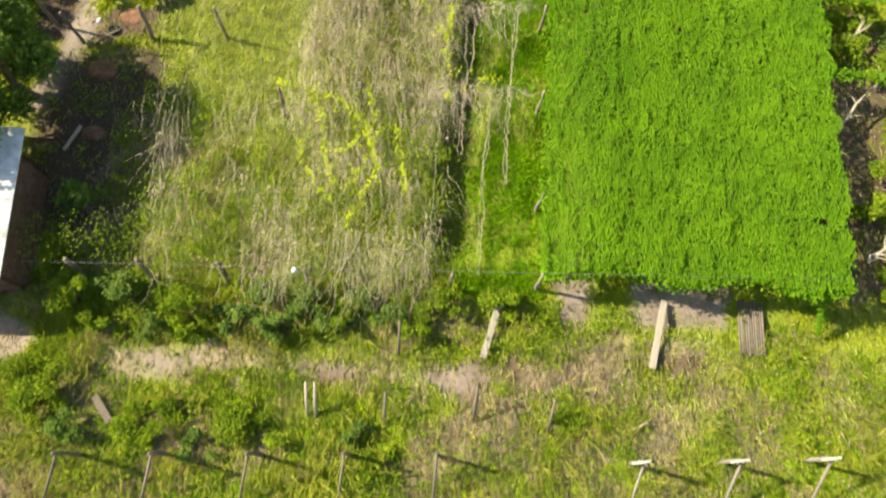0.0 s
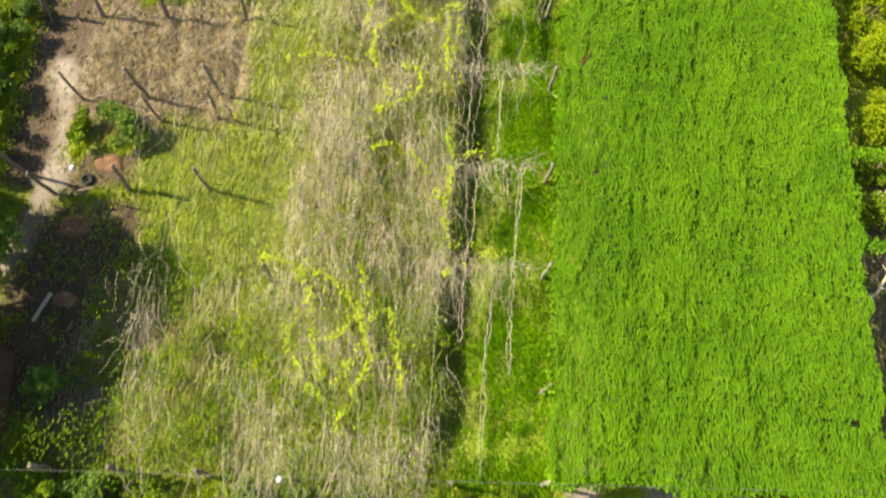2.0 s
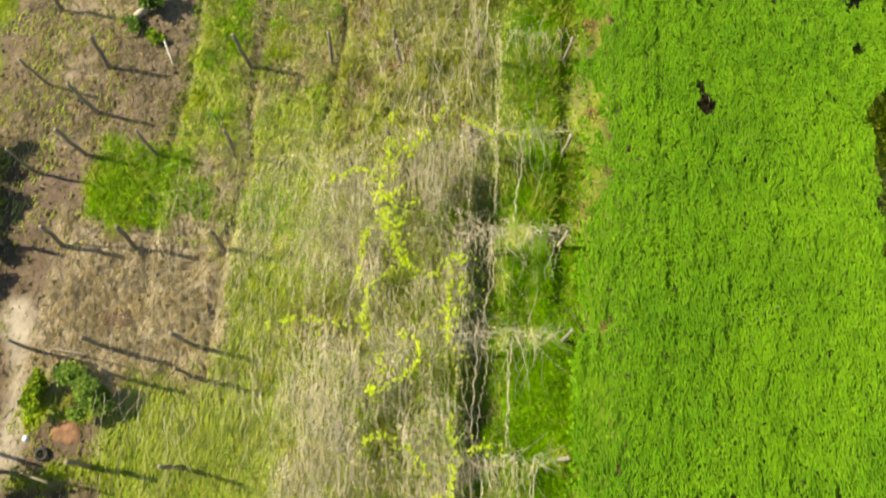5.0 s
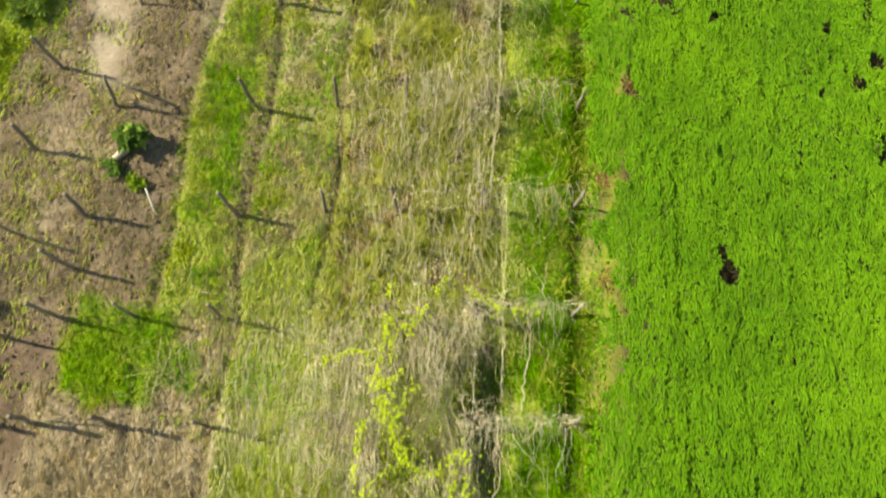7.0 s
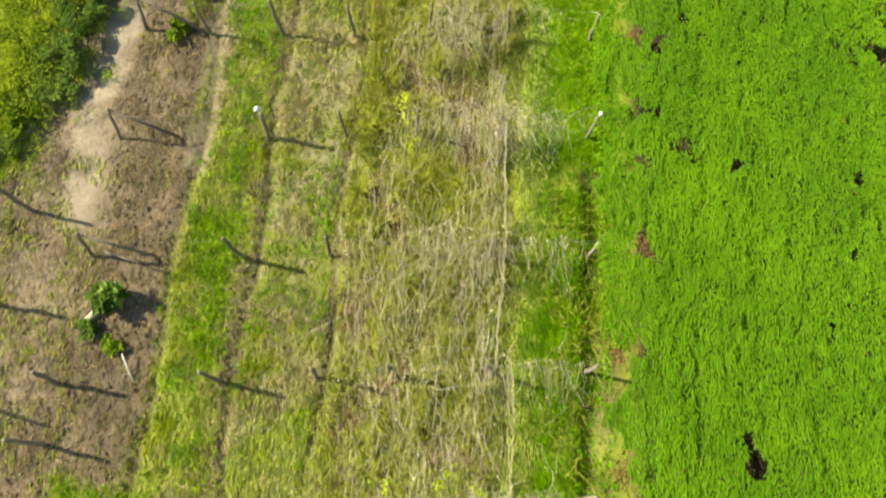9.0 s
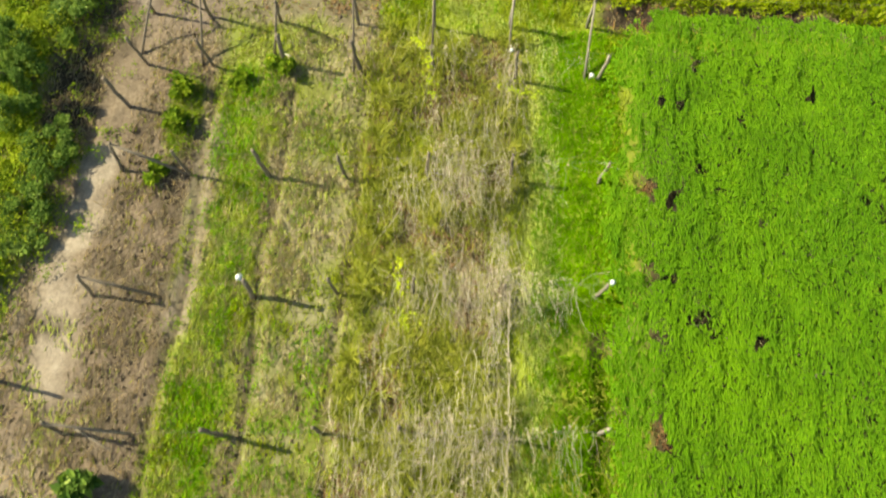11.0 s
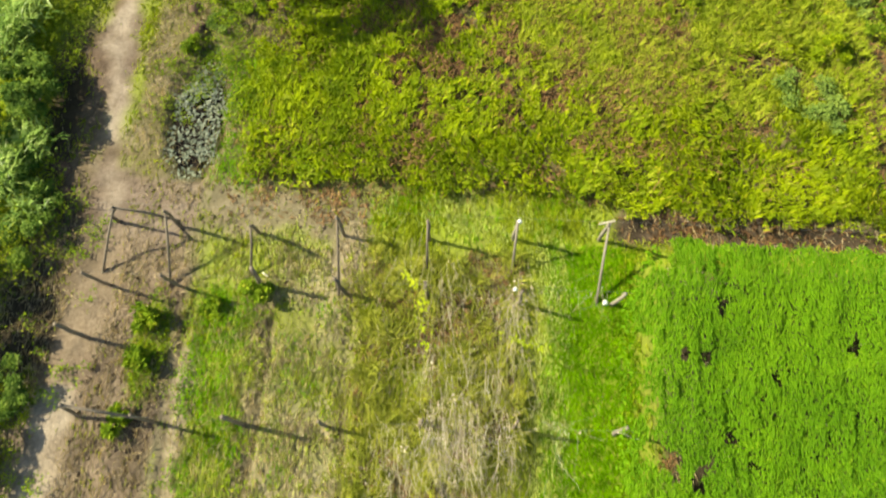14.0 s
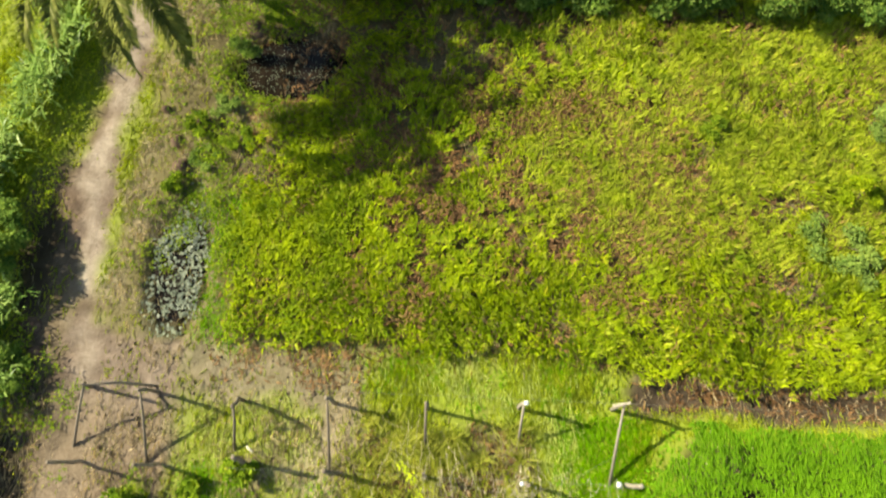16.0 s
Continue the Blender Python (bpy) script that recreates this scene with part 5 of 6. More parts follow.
for pts in ([(-0.45, 9.6, 1.5), (-0.5, 12.2, 1.6), (-0.45, 15.3, 1.6)], [(-0.6, 15.4, 1.6), (-0.55, 18.8, 1.6)], [(-0.55, 19.0, 1.6), (-0.35, 20.4, 1.45), (-0.45, 22.1, 1.6)],
            [(1.05, 8.8, 1.4), (1.1, 12.3, 1.6), (1.25, 15.5, 1.6)], [(0.4, 6.0, 0.8), (0.35, 8.4, 1.3), (0.45, 12.3, 1.6)], [(-0.4, 22.4, 1.6), (-0.5, 25.2, 1.6), (-0.7, 28.8, 1.6)],
            [(-1.0, 28.8, 1.55), (-0.95, 32.6, 1.6), (-1.1, 36.8, 1.55)], [(0.3, 15.6, 1.6), (0.25, 18.9, 1.55)], [(0.2, 22.2, 1.6), (0.5, 25.3, 1.6)]):
    bare_runner(pts, 0.010)
    bare_runner([(a + rng.uniform(-0.12, 0.12), b, c - 0.05) for a, b, c in pts], 0.007)


# ---- shrubs, trees and rank growth ----
def leaf_cloud(n, rx, ry, h, clumps, size, seed, low=0.1):
    """Leaves in uneven clumps through a rounded, gappy crown."""
    r = np.random.default_rng(seed)
    a, q = r.uniform(0, 6.283, clumps), np.sqrt(r.random(clumps)) * 0.85
    cz = low + (h - low) * (0.25 + 0.7 * r.random(clumps)) * np.sqrt(np.clip(1.15 - q * q, 0.05, 1))
    C = np.stack([rx * q * np.cos(a), ry * q * np.sin(a), cz], -1)
    k = r.integers(0, clumps, n)
    d = unit(r.normal(0, 1, (n, 3))) * (r.random((n, 1)) ** 0.4)
    cs = r.uniform(0.22, 0.42, clumps)[k][:, None] * np.array([rx, ry, h * 0.55])
    P = C[k] + d * cs
    P[:, 2] = np.maximum(P[:, 2], 0.03)
    s = r.uniform(0.7, 1.4, n) * size
    return kites(P, r.uniform(0, 6.283, n), r.normal(0.15, 0.45, n), s, s * 0.6, 0.15, 0.25), C


def shrub(name, x, y, rx, ry, h, n, mat, size, seed, label, category="shrub", low=0.1, up=None):
    (V, F), C = leaf_cloud(n, rx, ry, h, max(7, int(9 * rx * ry)), size, seed, low)
    base = new(name)
    base.matrix_world = pose(x, y, float(land(np.array(x), np.array(y))) if up is None else up)
    part("foliage", mesh_of("foliage", V, F, mat), base)
    stems = [rod([(0.05 * c[0], 0.05 * c[1], -0.1), (0.5 * c[0], 0.5 * c[1], 0.45 * c[2]), (c[0], c[1], c[2])], [0.03, 0.022, 0.008], 5, 0.1, seed + k) for k, c in enumerate(C[:8])]
    v, f = join_meshes(stems)
    part("stems", mesh_of("stems", v, f, BARK), base)
    return tagged(base, label, category)


def bank_growth():
    """Low leafy edge that climbs the bank away from the path."""
    def share(x, y):
        e = bank_edge(y) - x + 0.5 * (rough_field(x, y, 1.0, 2) - 0.5)
        on = ease(13.0, 14.0, y) * ease(-25.5, -24.5, -y) + ease(34.5, 36.0, y) * ease(-63.0, -62.0, -y)
        return ease(-0.15, 0.1, e) * (1 - 0.85 * ease(49.5, 51.5, y) * ease(18.8, 19.6, -x)) * on * (1 - 0.9 * spot(x, y, -16.2, 42.8, 1.4, 1.9, 0.3, 2)) * (1 - spot(x, y, -16.3, 49.7, 1.0, 1.2, 0.3, 3)) * (0.35 + 0.65 * ease(0.3, 0.5, rough_field(x, y, 0.8, 4)))
    x, y = scatter(330, -21, -14.8, 12, 63, share)
    n = len(x)
    top = 0.32 + 0.45 * ease(0.0, 1.2, bank_edge(y) - x) * (0.6 + 0.7 * rough_field(x, y, 1.2, 6))
    P = at_land(x, y) + np.stack([0 * x, 0 * x, top * rng.uniform(0.35, 1.0, n)], -1)
    half = rng.random(n) < 0.45
    size = rng.uniform(0.05, 0.11, n)
    for name, sel, mat, label in (("bank_weeds", half, WEED_LEAF, "bright green leafy weeds along the path bank"), ("bank_herbs", ~half, TURF_BLADE, "yellow-green leafy herbs along the path bank")):
        V, F = kites(P[sel], rng.uniform(0, 6.283, sel.sum()), rng.normal(0.2, 0.4, sel.sum()), size[sel], size[sel] * 0.55)
        grown(name, V, F, mat, label, "weeds")


bank_growth()

# bank on the low side: a run of bushes with the path below them
seed = 100
for y in np.arange(13.6, 24.6, 0.95):
    seed += 1
    shrub("bank_bush", float(bank_edge(y)) - 1.0 + rng.uniform(-0.2, 0.2), y, 0.9, 0.9, rng.uniform(0.8, 1.15), 2300, (BUSH_LEAF, WEED_LEAF, GREY_LEAF)[seed % 3], 0.11, seed, "leafy green bush on the bank beside the soil", "bush")
    shrub("bank_bush", float(bank_edge(y)) - 2.6, y + 0.5, 1.2, 1.1, rng.uniform(0.9, 1.2), 2200, (WEED_LEAF, BUSH_LEAF)[seed % 2], 0.13, seed + 300, "leafy green bush on the bank beside the soil", "bush")
for y in np.arange(35.2, 48.6, 1.15):
    seed += 1
    tall = 1.9 if 41.2 < y < 44.4 else rng.uniform(0.6, 0.9) if y > 37.5 else rng.uniform(0.35, 0.55)
    if 47.2 < y:
        continue
    off = 2.15 if tall > 1 else 0.95
    shrub("bank_bush", float(bank_edge(y)) - off + rng.uniform(-0.15, 0.15), y, 0.95, 0.95, tall, 2600, BUSH_LEAF if tall > 0.58 else (WEED_LEAF, GREY_LEAF)[seed % 2], 0.085, seed, "dense green bush on the path bank", "bush")
    shrub("bank_bush", float(bank_edge(y)) - 2.8, y + 0.6, 1.2, 1.1, rng.uniform(0.3, 0.6), 1900, (WEED_LEAF, TURF_BLADE)[seed % 2], 0.10, seed + 300, "dense green bush on the path bank", "bush")
for k, (px, py, h) in enumerate(((-17.9, 49.4, 1.7), (-18.1, 50.7, 1.9), (-18.5, 52.0, 1.3), (-17.7, 47.5, 1.4))):
    shrub("bank_bush", px, py, 1.05, 1.0, h, 2700, BUSH_LEAF, 0.13, 470 + k, "dense dark green bush on the path bank", "bush")


def cane_clump(x, y, h, n, seed):
    r = np.random.default_rng(seed)
    P = np.stack([r.normal(0, 0.28, n), r.normal(0, 0.28, n), r.uniform(0.1 * h, h * 0.6, n)], -1)
    V, F = blades(P, r.uniform(0, 6.283, n), r.uniform(0.7, 1.2, n) * h * 0.75, r.uniform(0.035, 0.06, n), r.uniform(0.2, 0.8, n), r.uniform(0.7, 1.7, n), 5)
    base = new("cane_grass")
    base.matrix_world = pose(x, y, float(land(np.array(x), np.array(y))))
    part("blades", mesh_of("blades", V, F, CANE_LEAF), base)
    k = 14
    st = [rod([(a, b, -0.1), (a * 1.4, b * 1.4, h * 0.4), (a * 2.0, b * 2.0, h * 0.75)], [0.018, 0.016, 0.008], 5, 0.1, seed) for a, b in r.normal(0, 0.2, (k, 2))]
    v, f = join_meshes(st)
    part("stalks", mesh_of("stalks", v, f, TALL_BLADE), base)
    return tagged(base, "tall clump of pale-streaked cane grass beside the path", "cane grass", "cane clumps")


for k in range(26):
    y = (46.6 + 2.6 * ((k * 0.618) % 1.0)) if k % 4 == 0 else (51.6 + 8.5 * ((k * 0.618) % 1.0))
    cane_clump(float(bank_edge(y)) - 0.9 - 1.6 * ((k * 0.377) % 1.0), y, rng.uniform(0.8, 1.25), 110, 500 + k)

# small plants on the soil
shrub("garden_shrub", -12.55, 16.2, 1.15, 0.85, 1.2, 2600, BUSH_LEAF, 0.10, 701, "rounded dark green shrub on bare red soil")
shrub("garden_shrub", -13.9, 16.0, 0.45, 0.75, 0.8, 700, WEED_LEAF, 0.14, 702, "light green leafy plant beside the pale track")
for k, (px, py, r, h) in enumerate(((-12.75, 43.35, 0.55, 0.85), (-12.55, 42.0, 0.45, 0.6), (-12.85, 40.15, 0.42, 0.6), (-9.35, 44.5, 0.5, 0.7), (-10.75, 43.8, 0.25, 0.4))):
    shrub("seedling", px, py, r, r, h, 420, WEED_LEAF, 0.17, 710 + k, "young bright green garden plant on bare soil", "plant", 0.05)
shrub("broad_leaf_plant", -13.05, 30.15, 0.5, 0.45, 0.9, 260, BUSH_LEAF, 0.30, 720, "broad-leaved dark green plant growing by a fallen log", "plant")
shrub("broad_leaf_plant", -13.75, 29.2, 0.3, 0.3, 0.4, 150, BUSH_LEAF, 0.18, 721, "low dark green plant at the end of a log", "plant")
shrub("broad_leaf_plant", -12.75, 28.8, 0.35, 0.3, 0.35, 170, WEED_LEAF, 0.18, 722, "low light green plant on brown soil", "plant")

for k, (px, py, r, h, mat) in enumerate(((-12.6, 55.4, 0.5, 0.55, WEED_LEAF), (-11.8, 56.2, 0.55, 0.6, GREY_LEAF), (-13.1, 53.3, 0.4, 0.4, WEED_LEAF), (-12.2, 54.2, 0.5, 0.5, GREY_LEAF), (-11.2, 55.0, 0.6, 0.5, WEED_LEAF), (-11.6, 58.6, 0.6, 0.6, BUSH_LEAF), (-10.4, 59.9, 0.7, 0.7, WEED_LEAF))):
    shrub("ditch_shrub", px, py, r, r, h, 900, mat, 0.085, 730 + k, "low leafy green shrub beside the water ditch", "shrub", 0.04)

# weedy bushes on the front strip and under the first trellis row
for k, (px, py, rx, ry, h, mat) in enumerate(((-12.0, 4.4, 1.0, 0.8, 1.5, WEED_LEAF), (-10.3, 4.5, 1.0, 0.7, 1.3, BUSH_LEAF), (-8.4, 4.6, 1.0, 0.7, 1.4, WEED_LEAF), (-6.6, 4.7, 1.0, 0.7, 1.2, BUSH_LEAF),
                                              (-4.6, 4.6, 0.9, 0.7, 1.3, BUSH_LEAF), (-2.7, 4.8, 1.0, 0.6, 1.1, BUSH_LEAF), (-0.6, 5.0, 0.8, 0.6, 1.0, WEED_LEAF), (1.2, 5.4, 0.7, 0.6, 1.0, WEED_LEAF),
                                              (-10.9, 3.7, 0.75, 0.55, 1.0, WEED_LEAF), (-9.4, 3.8, 0.6, 0.5, 0.9, BUSH_LEAF), (-8.2, 3.75, 0.7, 0.5, 0.95, WEED_LEAF), (-7.0, 4.1, 0.6, 0.5, 1.0, BUSH_LEAF), (-5.7, 4.1, 0.7, 0.55, 1.2, BUSH_LEAF), (-3.7, 4.4, 0.7, 0.5, 0.9, WEED_LEAF), (-1.4, 4.3, 0.6, 0.45, 0.8, WEED_LEAF), (-11.3, 0.5, 0.8, 0.6, 0.8, BUSH_LEAF), (-7.3, 0.3, 0.6, 0.5, 0.8, BUSH_LEAF), (-2.7, 1.0, 0.6, 0.45, 0.7, BUSH_LEAF),
                                              (-12.5, 1.6, 1.3, 1.0, 0.9, WEED_LEAF), (-9.0, 1.0, 1.2, 0.9, 0.7, WEED_LEAF), (-6.0, 0.9, 1.2, 0.8, 0.7, WEED_LEAF),
                                              (-2.0, 0.2, 0.8, 0.6, 0.6, WEED_LEAF), (3.6, 1.9, 0.9, 0.5, 0.4, WEED_LEAF))):
    shrub("weed_bush", px, py, rx, ry, h, int(2300 * rx * ry) + 400, mat, 0.085, 740 + k, "tangled green weed bush on the front strip", "bush", 0.03)

# growth beyond the canopy on the high side
for k, (px, py, r, h, mat) in enumerate(((13.3, 6.6, 0.8, 0.7, WEED_LEAF), (13.0, 9.0, 0.8, 1.0, WEED_LEAF), (13.4, 10.3, 0.9, 1.2, WEED_LEAF), (14.6, 8.0, 1.2, 1.4, WEED_LEAF), (14.4, 12.0, 1.1, 1.3, WEED_LEAF),
                                         (12.9, 14.8, 1.0, 1.1, WEED_LEAF), (12.7, 16.6, 0.9, 1.3, WEED_LEAF), (13.2, 18.6, 1.2, 1.4, FERN_LEAF), (12.8, 20.6, 1.0, 1.5, FERN_LEAF), (13.1, 22.6, 1.1, 1.3, FERN_LEAF),
                                         (12.7, 24.5, 1.0, 1.4, FERN_LEAF), (13.0, 26.4, 1.1, 1.5, FERN_LEAF), (14.9, 15.5, 1.3, 1.6, BUSH_LEAF), (15.1, 18.5, 1.3, 1.5, FERN_LEAF), (15.1, 21.7, 1.4, 1.6, FERN_LEAF), (15.0, 25.0, 1.4, 1.6, FERN_LEAF), (13.1, 28.6, 1.2, 1.6, WEED_LEAF), (13.2, 30.8, 1.2, 1.6, WEED_LEAF))):
    shrub("yellow_shrub", px, py, r, r, h, int(1500 * r * r) + 500, mat, 0.11, 780 + k, "yellow-green shrub growing beside the trellis", "shrub")


def dead_branch(x, y, heading, length, seed, z=0.6):
    """A bleached forked branch."""
    r = np.random.default_rng(seed)
    main = np.stack([np.linspace(0, length, 7), np.cumsum(r.normal(0, 0.06, 7)), z + 0.3 * np.linspace(0, 1, 7)], -1)
    bits = [rod(main, np.linspace(0.052, 0.016, 7), 7, 0.1, seed)]
    for k in range(6):
        s0 = main[1 + k % 5]
        e = s0 + (r.uniform(0.2, 0.5), r.choice([-1, 1]) * r.uniform(0.2, 0.5), r.uniform(0.0, 0.3))
        bits.append(rod([s0, (s0 + e) / 2 + r.normal(0, 0.03, 3), e], [0.022, 0.016, 0.006], 5, 0.1, seed + k))
    v, f = join_meshes(bits)
    ob = new("dead_branch", mesh_of("dead_branch", v, f, PALE_WOOD, True))
    ob.matrix_world = pose(x, y, 0, 0, 0, heading)
    v, f = rod([(0.3, 0.0, -0.1), (0.32, 0.02, z + 0.05)], [0.04, 0.03], 6, 0.1, seed)
    part("prop", mesh_of("prop", v, f, PALE_WOOD, True), ob)
    return tagged(ob, "bleached forked dead branch above the weeds", "branch", "dead branches")


dead_branch(11.75, 11.9, 54, 3.5, 61, 0.7)
dead_branch(12.5, 15.3, 66, 2.6, 62, 0.7)
dead_branch(12.5, 7.4, 40, 1.2, 63, 0.4)
for bridge_y in (13.45, 16.5):
    tagged(new("vine_bridge", mesh_of("vine_bridge", *kites(np.stack([rng.uniform(11.2, 14.5, 500), bridge_y + rng.normal(0, 0.12, 500), 1.5 + rng.normal(0, 0.06, 500)], -1), rng.uniform(0, 6.283, 500), rng.normal(0, 0.4, 500), 0.12, 0.08), VINE_LEAF)), "narrow band of green vine along a side wire", "vine", kind="stuff")
for k, (px, py, r, h, mat) in enumerate(((8.3, 52.6, 1.1, 1.1, GREY_LEAF), (9.3, 54.0, 0.8, 1.1, FERN_LEAF), (8.9, 51.5, 0.9, 0.8, GREY_LEAF), (11.6, 55.4, 1.2, 1.0, WEED_LEAF), (10.2, 56.5, 0.9, 0.9, GREY_LEAF), (12.2, 52.6, 0.9, 0.8, WEED_LEAF), (4.9, 56.4, 0.6, 0.8, WEED_LEAF))):
    shrub("field_shrub", px, py, r, r, h, 1300, mat, 0.10, 800 + k, "small shrub standing out of the yellow-green crop", "shrub")


def tree(name, x, y, trunk_h, crown, seed, mat=BUSH_LEAF, n=5200, size=0.2, label="broad-leaved green tree at the plot edge"):
    r = np.random.default_rng(seed)
    base = new(name)
    base.matrix_world = pose(x, y, float(land(np.array(x), np.array(y))))
    pts = [(0, 0, -0.2)] + [(r.normal(0, 0.08), r.normal(0, 0.08), trunk_h * t) for t in (0.35, 0.7, 1.0)]
    limbs = [rod(pts, [0.22, 0.17, 0.14, 0.10], 9, 0.12, seed)]
    (V, F), C = leaf_cloud(n, crown, crown, crown * 1.5, 26, size, seed, 0.0)
    V[:, 2] += trunk_h * 0.75
    for c in C[:12]:
        e = c + (0, 0, trunk_h * 0.75)
        s = np.array(pts[2]) if r.random() < 0.5 else np.array(pts[3])
        limbs.append(rod([s, (s + e) / 2 + r.normal(0, 0.12, 3), e], [0.07, 0.045, 0.012], 6, 0.1, seed))
    v, f = join_meshes(limbs)
    part("trunk", mesh_of("trunk", v, f, BARK, True), base)
    part("crown", mesh_of("crown", V, F, mat), base)
    return tagged(base, label, "tree")


tree("tree", -15.6, 11.5, 2.2, 1.95, 901, n=9000, size=0.17)
tree("tree", -15.4, 9.0, 2.1, 1.7, 902, n=8000, size=0.17)
tree("tree", -17.2, 13.2, 2.2, 1.6, 903, size=0.15)
# unseen tree, added to shade the bare track beyond the house
tree("tree", -17.9, 10.3, 2.5, 2.0, 910, n=7000, size=0.17)
tree("tree", -12.5, 7.5, 0.7, 0.55, 904, n=1300, size=0.12, label="small shady tree beside the house wall")
tree("tree", -8.6, 62.9, 4.5, 2.6, 905, n=7000)
tree("tree", -4.4, 64.0, 3.4, 2.6, 906, n=7000)
tree("tree", 0.6, 64.4, 3.0, 2.4, 907, n=7000)
tree("tree", 7.5, 64.6, 3.0, 2.4, 908, n=7000)
tree("tree", 13.5, 63.8, 2.4, 2.0, 909, GREY_LEAF, n=6000)
for k in range(13):
    shrub("hedge_bush", -7.6 + 1.8 * k, 61.3 + 0.5 * math.sin(3.1 * k), 1.3, 0.9, 2.0 + 0.5 * math.sin(k), 2300, BUSH_LEAF, 0.14, 930 + k, "dark green bush in the shaded hedge", "bush")


def palm(x, y, h, lean, seed=31):
    """Coconut palm: ringed trunk and long drooping fronds."""
    r = np.random.default_rng(seed)
    base = new("palm_tree")
    base.matrix_world = pose(x, y, 0)
    t = np.linspace(0, 1, 22)
    pts = np.stack([lean[0] * t * t, lean[1] * t * t, -0.2 + (h + 0.2) * t], -1)
    v, f = rod(pts, 0.12 * (1.25 - 0.45 * t) * (1 + 0.05 * (np.arange(22) % 2)), 10, 0.04, seed)
    part("trunk", mesh_of("trunk", v, f, BARK, True), base)
    top = pts[-1]
    for k in range(25):
        head = 6.283 * k / 25 + r.uniform(-0.15, 0.15)
        up = r.uniform(-0.1, 0.9)
        L = r.uniform(3.6, 4.7)
        s = np.linspace(0, 1, 26)
        ang = up - 1.7 * s ** 1.2
        step = L / 25
        P = np.vstack([[0, 0, 0], np.cumsum(np.stack([np.cos(ang[:-1]) * math.cos(head), np.cos(ang[:-1]) * math.sin(head), np.sin(ang[:-1])], -1) * step, 0)]) + top
        rv, rf = rod(P, 0.035 * (1.1 - s), 5, 0.0, seed)
        Q = np.repeat(P[3:], 12, 0)
        q = np.repeat(s[3:], 12)
        sidew = np.tile([1, -1] * 6, len(P) - 3)
        Q = Q + np.repeat(np.vstack([P[4:] - P[3:-1], P[-1:] - P[-2:-1]]), 12, 0) * r.random((len(Q), 1))
        ll = 0.62 * np.sin(np.clip(0.25 + 2.6 * q, 0, 2.95)) + 0.12
        lv, lf = blades(Q, head + sidew * (1.0 - 0.35 * q), ll, 0.046, 1.75 + r.normal(0, 0.2, len(Q)), r.uniform(0.9, 1.5, len(Q)), 3)
        leaf = part("frond", mesh_of("frond", lv, lf, PALM_LEAF), base)
        part("rib", mesh_of("rib", rv, rf, TALL_BLADE), leaf)
    return tagged(base, "coconut palm with long drooping feathery fronds", "palm tree")


palm(-14.6, 62.0, 6.4, (1.1, -3.9))
# second palm, added mostly out of view for its shadow on the crop
palm(-15.9, 65.2, 7.8, (0.8, -3.9), 47)


# ---- water, pads and heaps ----
def water(name, cx, cy, rx, ry, z, label):
    a = np.linspace(0, 6.283, 40, endpoint=False)
    rr = 1 + 0.18 * np.sin(3 * a + cx) + 0.10 * np.sin(5 * a) + 0.06 * np.sin(9 * a)
    ring = np.stack([cx + rx * rr * np.cos(a), cy + ry * rr * np.sin(a), np.full(40, z)], -1)
    V = np.vstack([[(cx, cy, z)], ring])
    return tagged(new(name, mesh_of(name, V, [(0, i + 1, (i + 1) % 40 + 1) for i in range(40)], WATER)), label, "water", kind="structure")


m, nt, b = material("ditch_water", 0.1)
nt.links.new(ramp(nt, noise_of(nt, 1.5), [(0.3, (0.006, 0.005, 0.004)), (0.7, (0.020, 0.014, 0.010))]), b.inputs["Base Color"])
bump(nt, b, noise_of(nt, 12.0), 0.1, 0.01)
WATER = m
water("water", -12.5, 50.3, 0.85, 1.5, -0.22, "dark still water in a garden ditch")
water("water", -9.9, 57.9, 2.2, 1.6, -0.18, "dark shaded pond water with floating bits")


def floating_pads():
    def share(x, y):
        return along(x, y, [(-12.7, 49.0), (-12.4, 51.0), (-11.9, 53.2), (-11.3, 55.6)], 1.5, 0.35, 0.9, 2) * ease(0.25, 0.6, rough_field(x, y, 0.8, 3))
    x, y = scatter(210, -14, -9.5, 47, 58, share)
    n = len(x)
    size = rng.uniform(0.06, 0.15, n)
    V, F = leaves(np.stack([x, y, -0.18 + rng.uniform(0, 0.12, n)], -1), rng.uniform(0, 6.283, n), rng.uniform(-0.1, 0.5, n), size, size * 0.8, 0.1, 0.0)
    grown("floating_plants", V, F, FLOAT_LEAF, "grey-green floating plants covering a water ditch", "water plants")
    x, y = scatter(70, -12.2, -7.2, 55.4, 60, lambda x, y: spot(x, y, -9.7, 58.0, 1.9, 1.3, 0.2, 1))
    n = len(x)
    V, F = leaves(np.stack([x, y, np.full(n, -0.16)], -1), rng.uniform(0, 6.283, n), 0.05, 0.042, 0.036, 0.05, 0.0)
    grown("floating_bits", V, F, FLOAT_LEAF, "pale leaves floating on the dark pond", "water plants")


floating_pads()


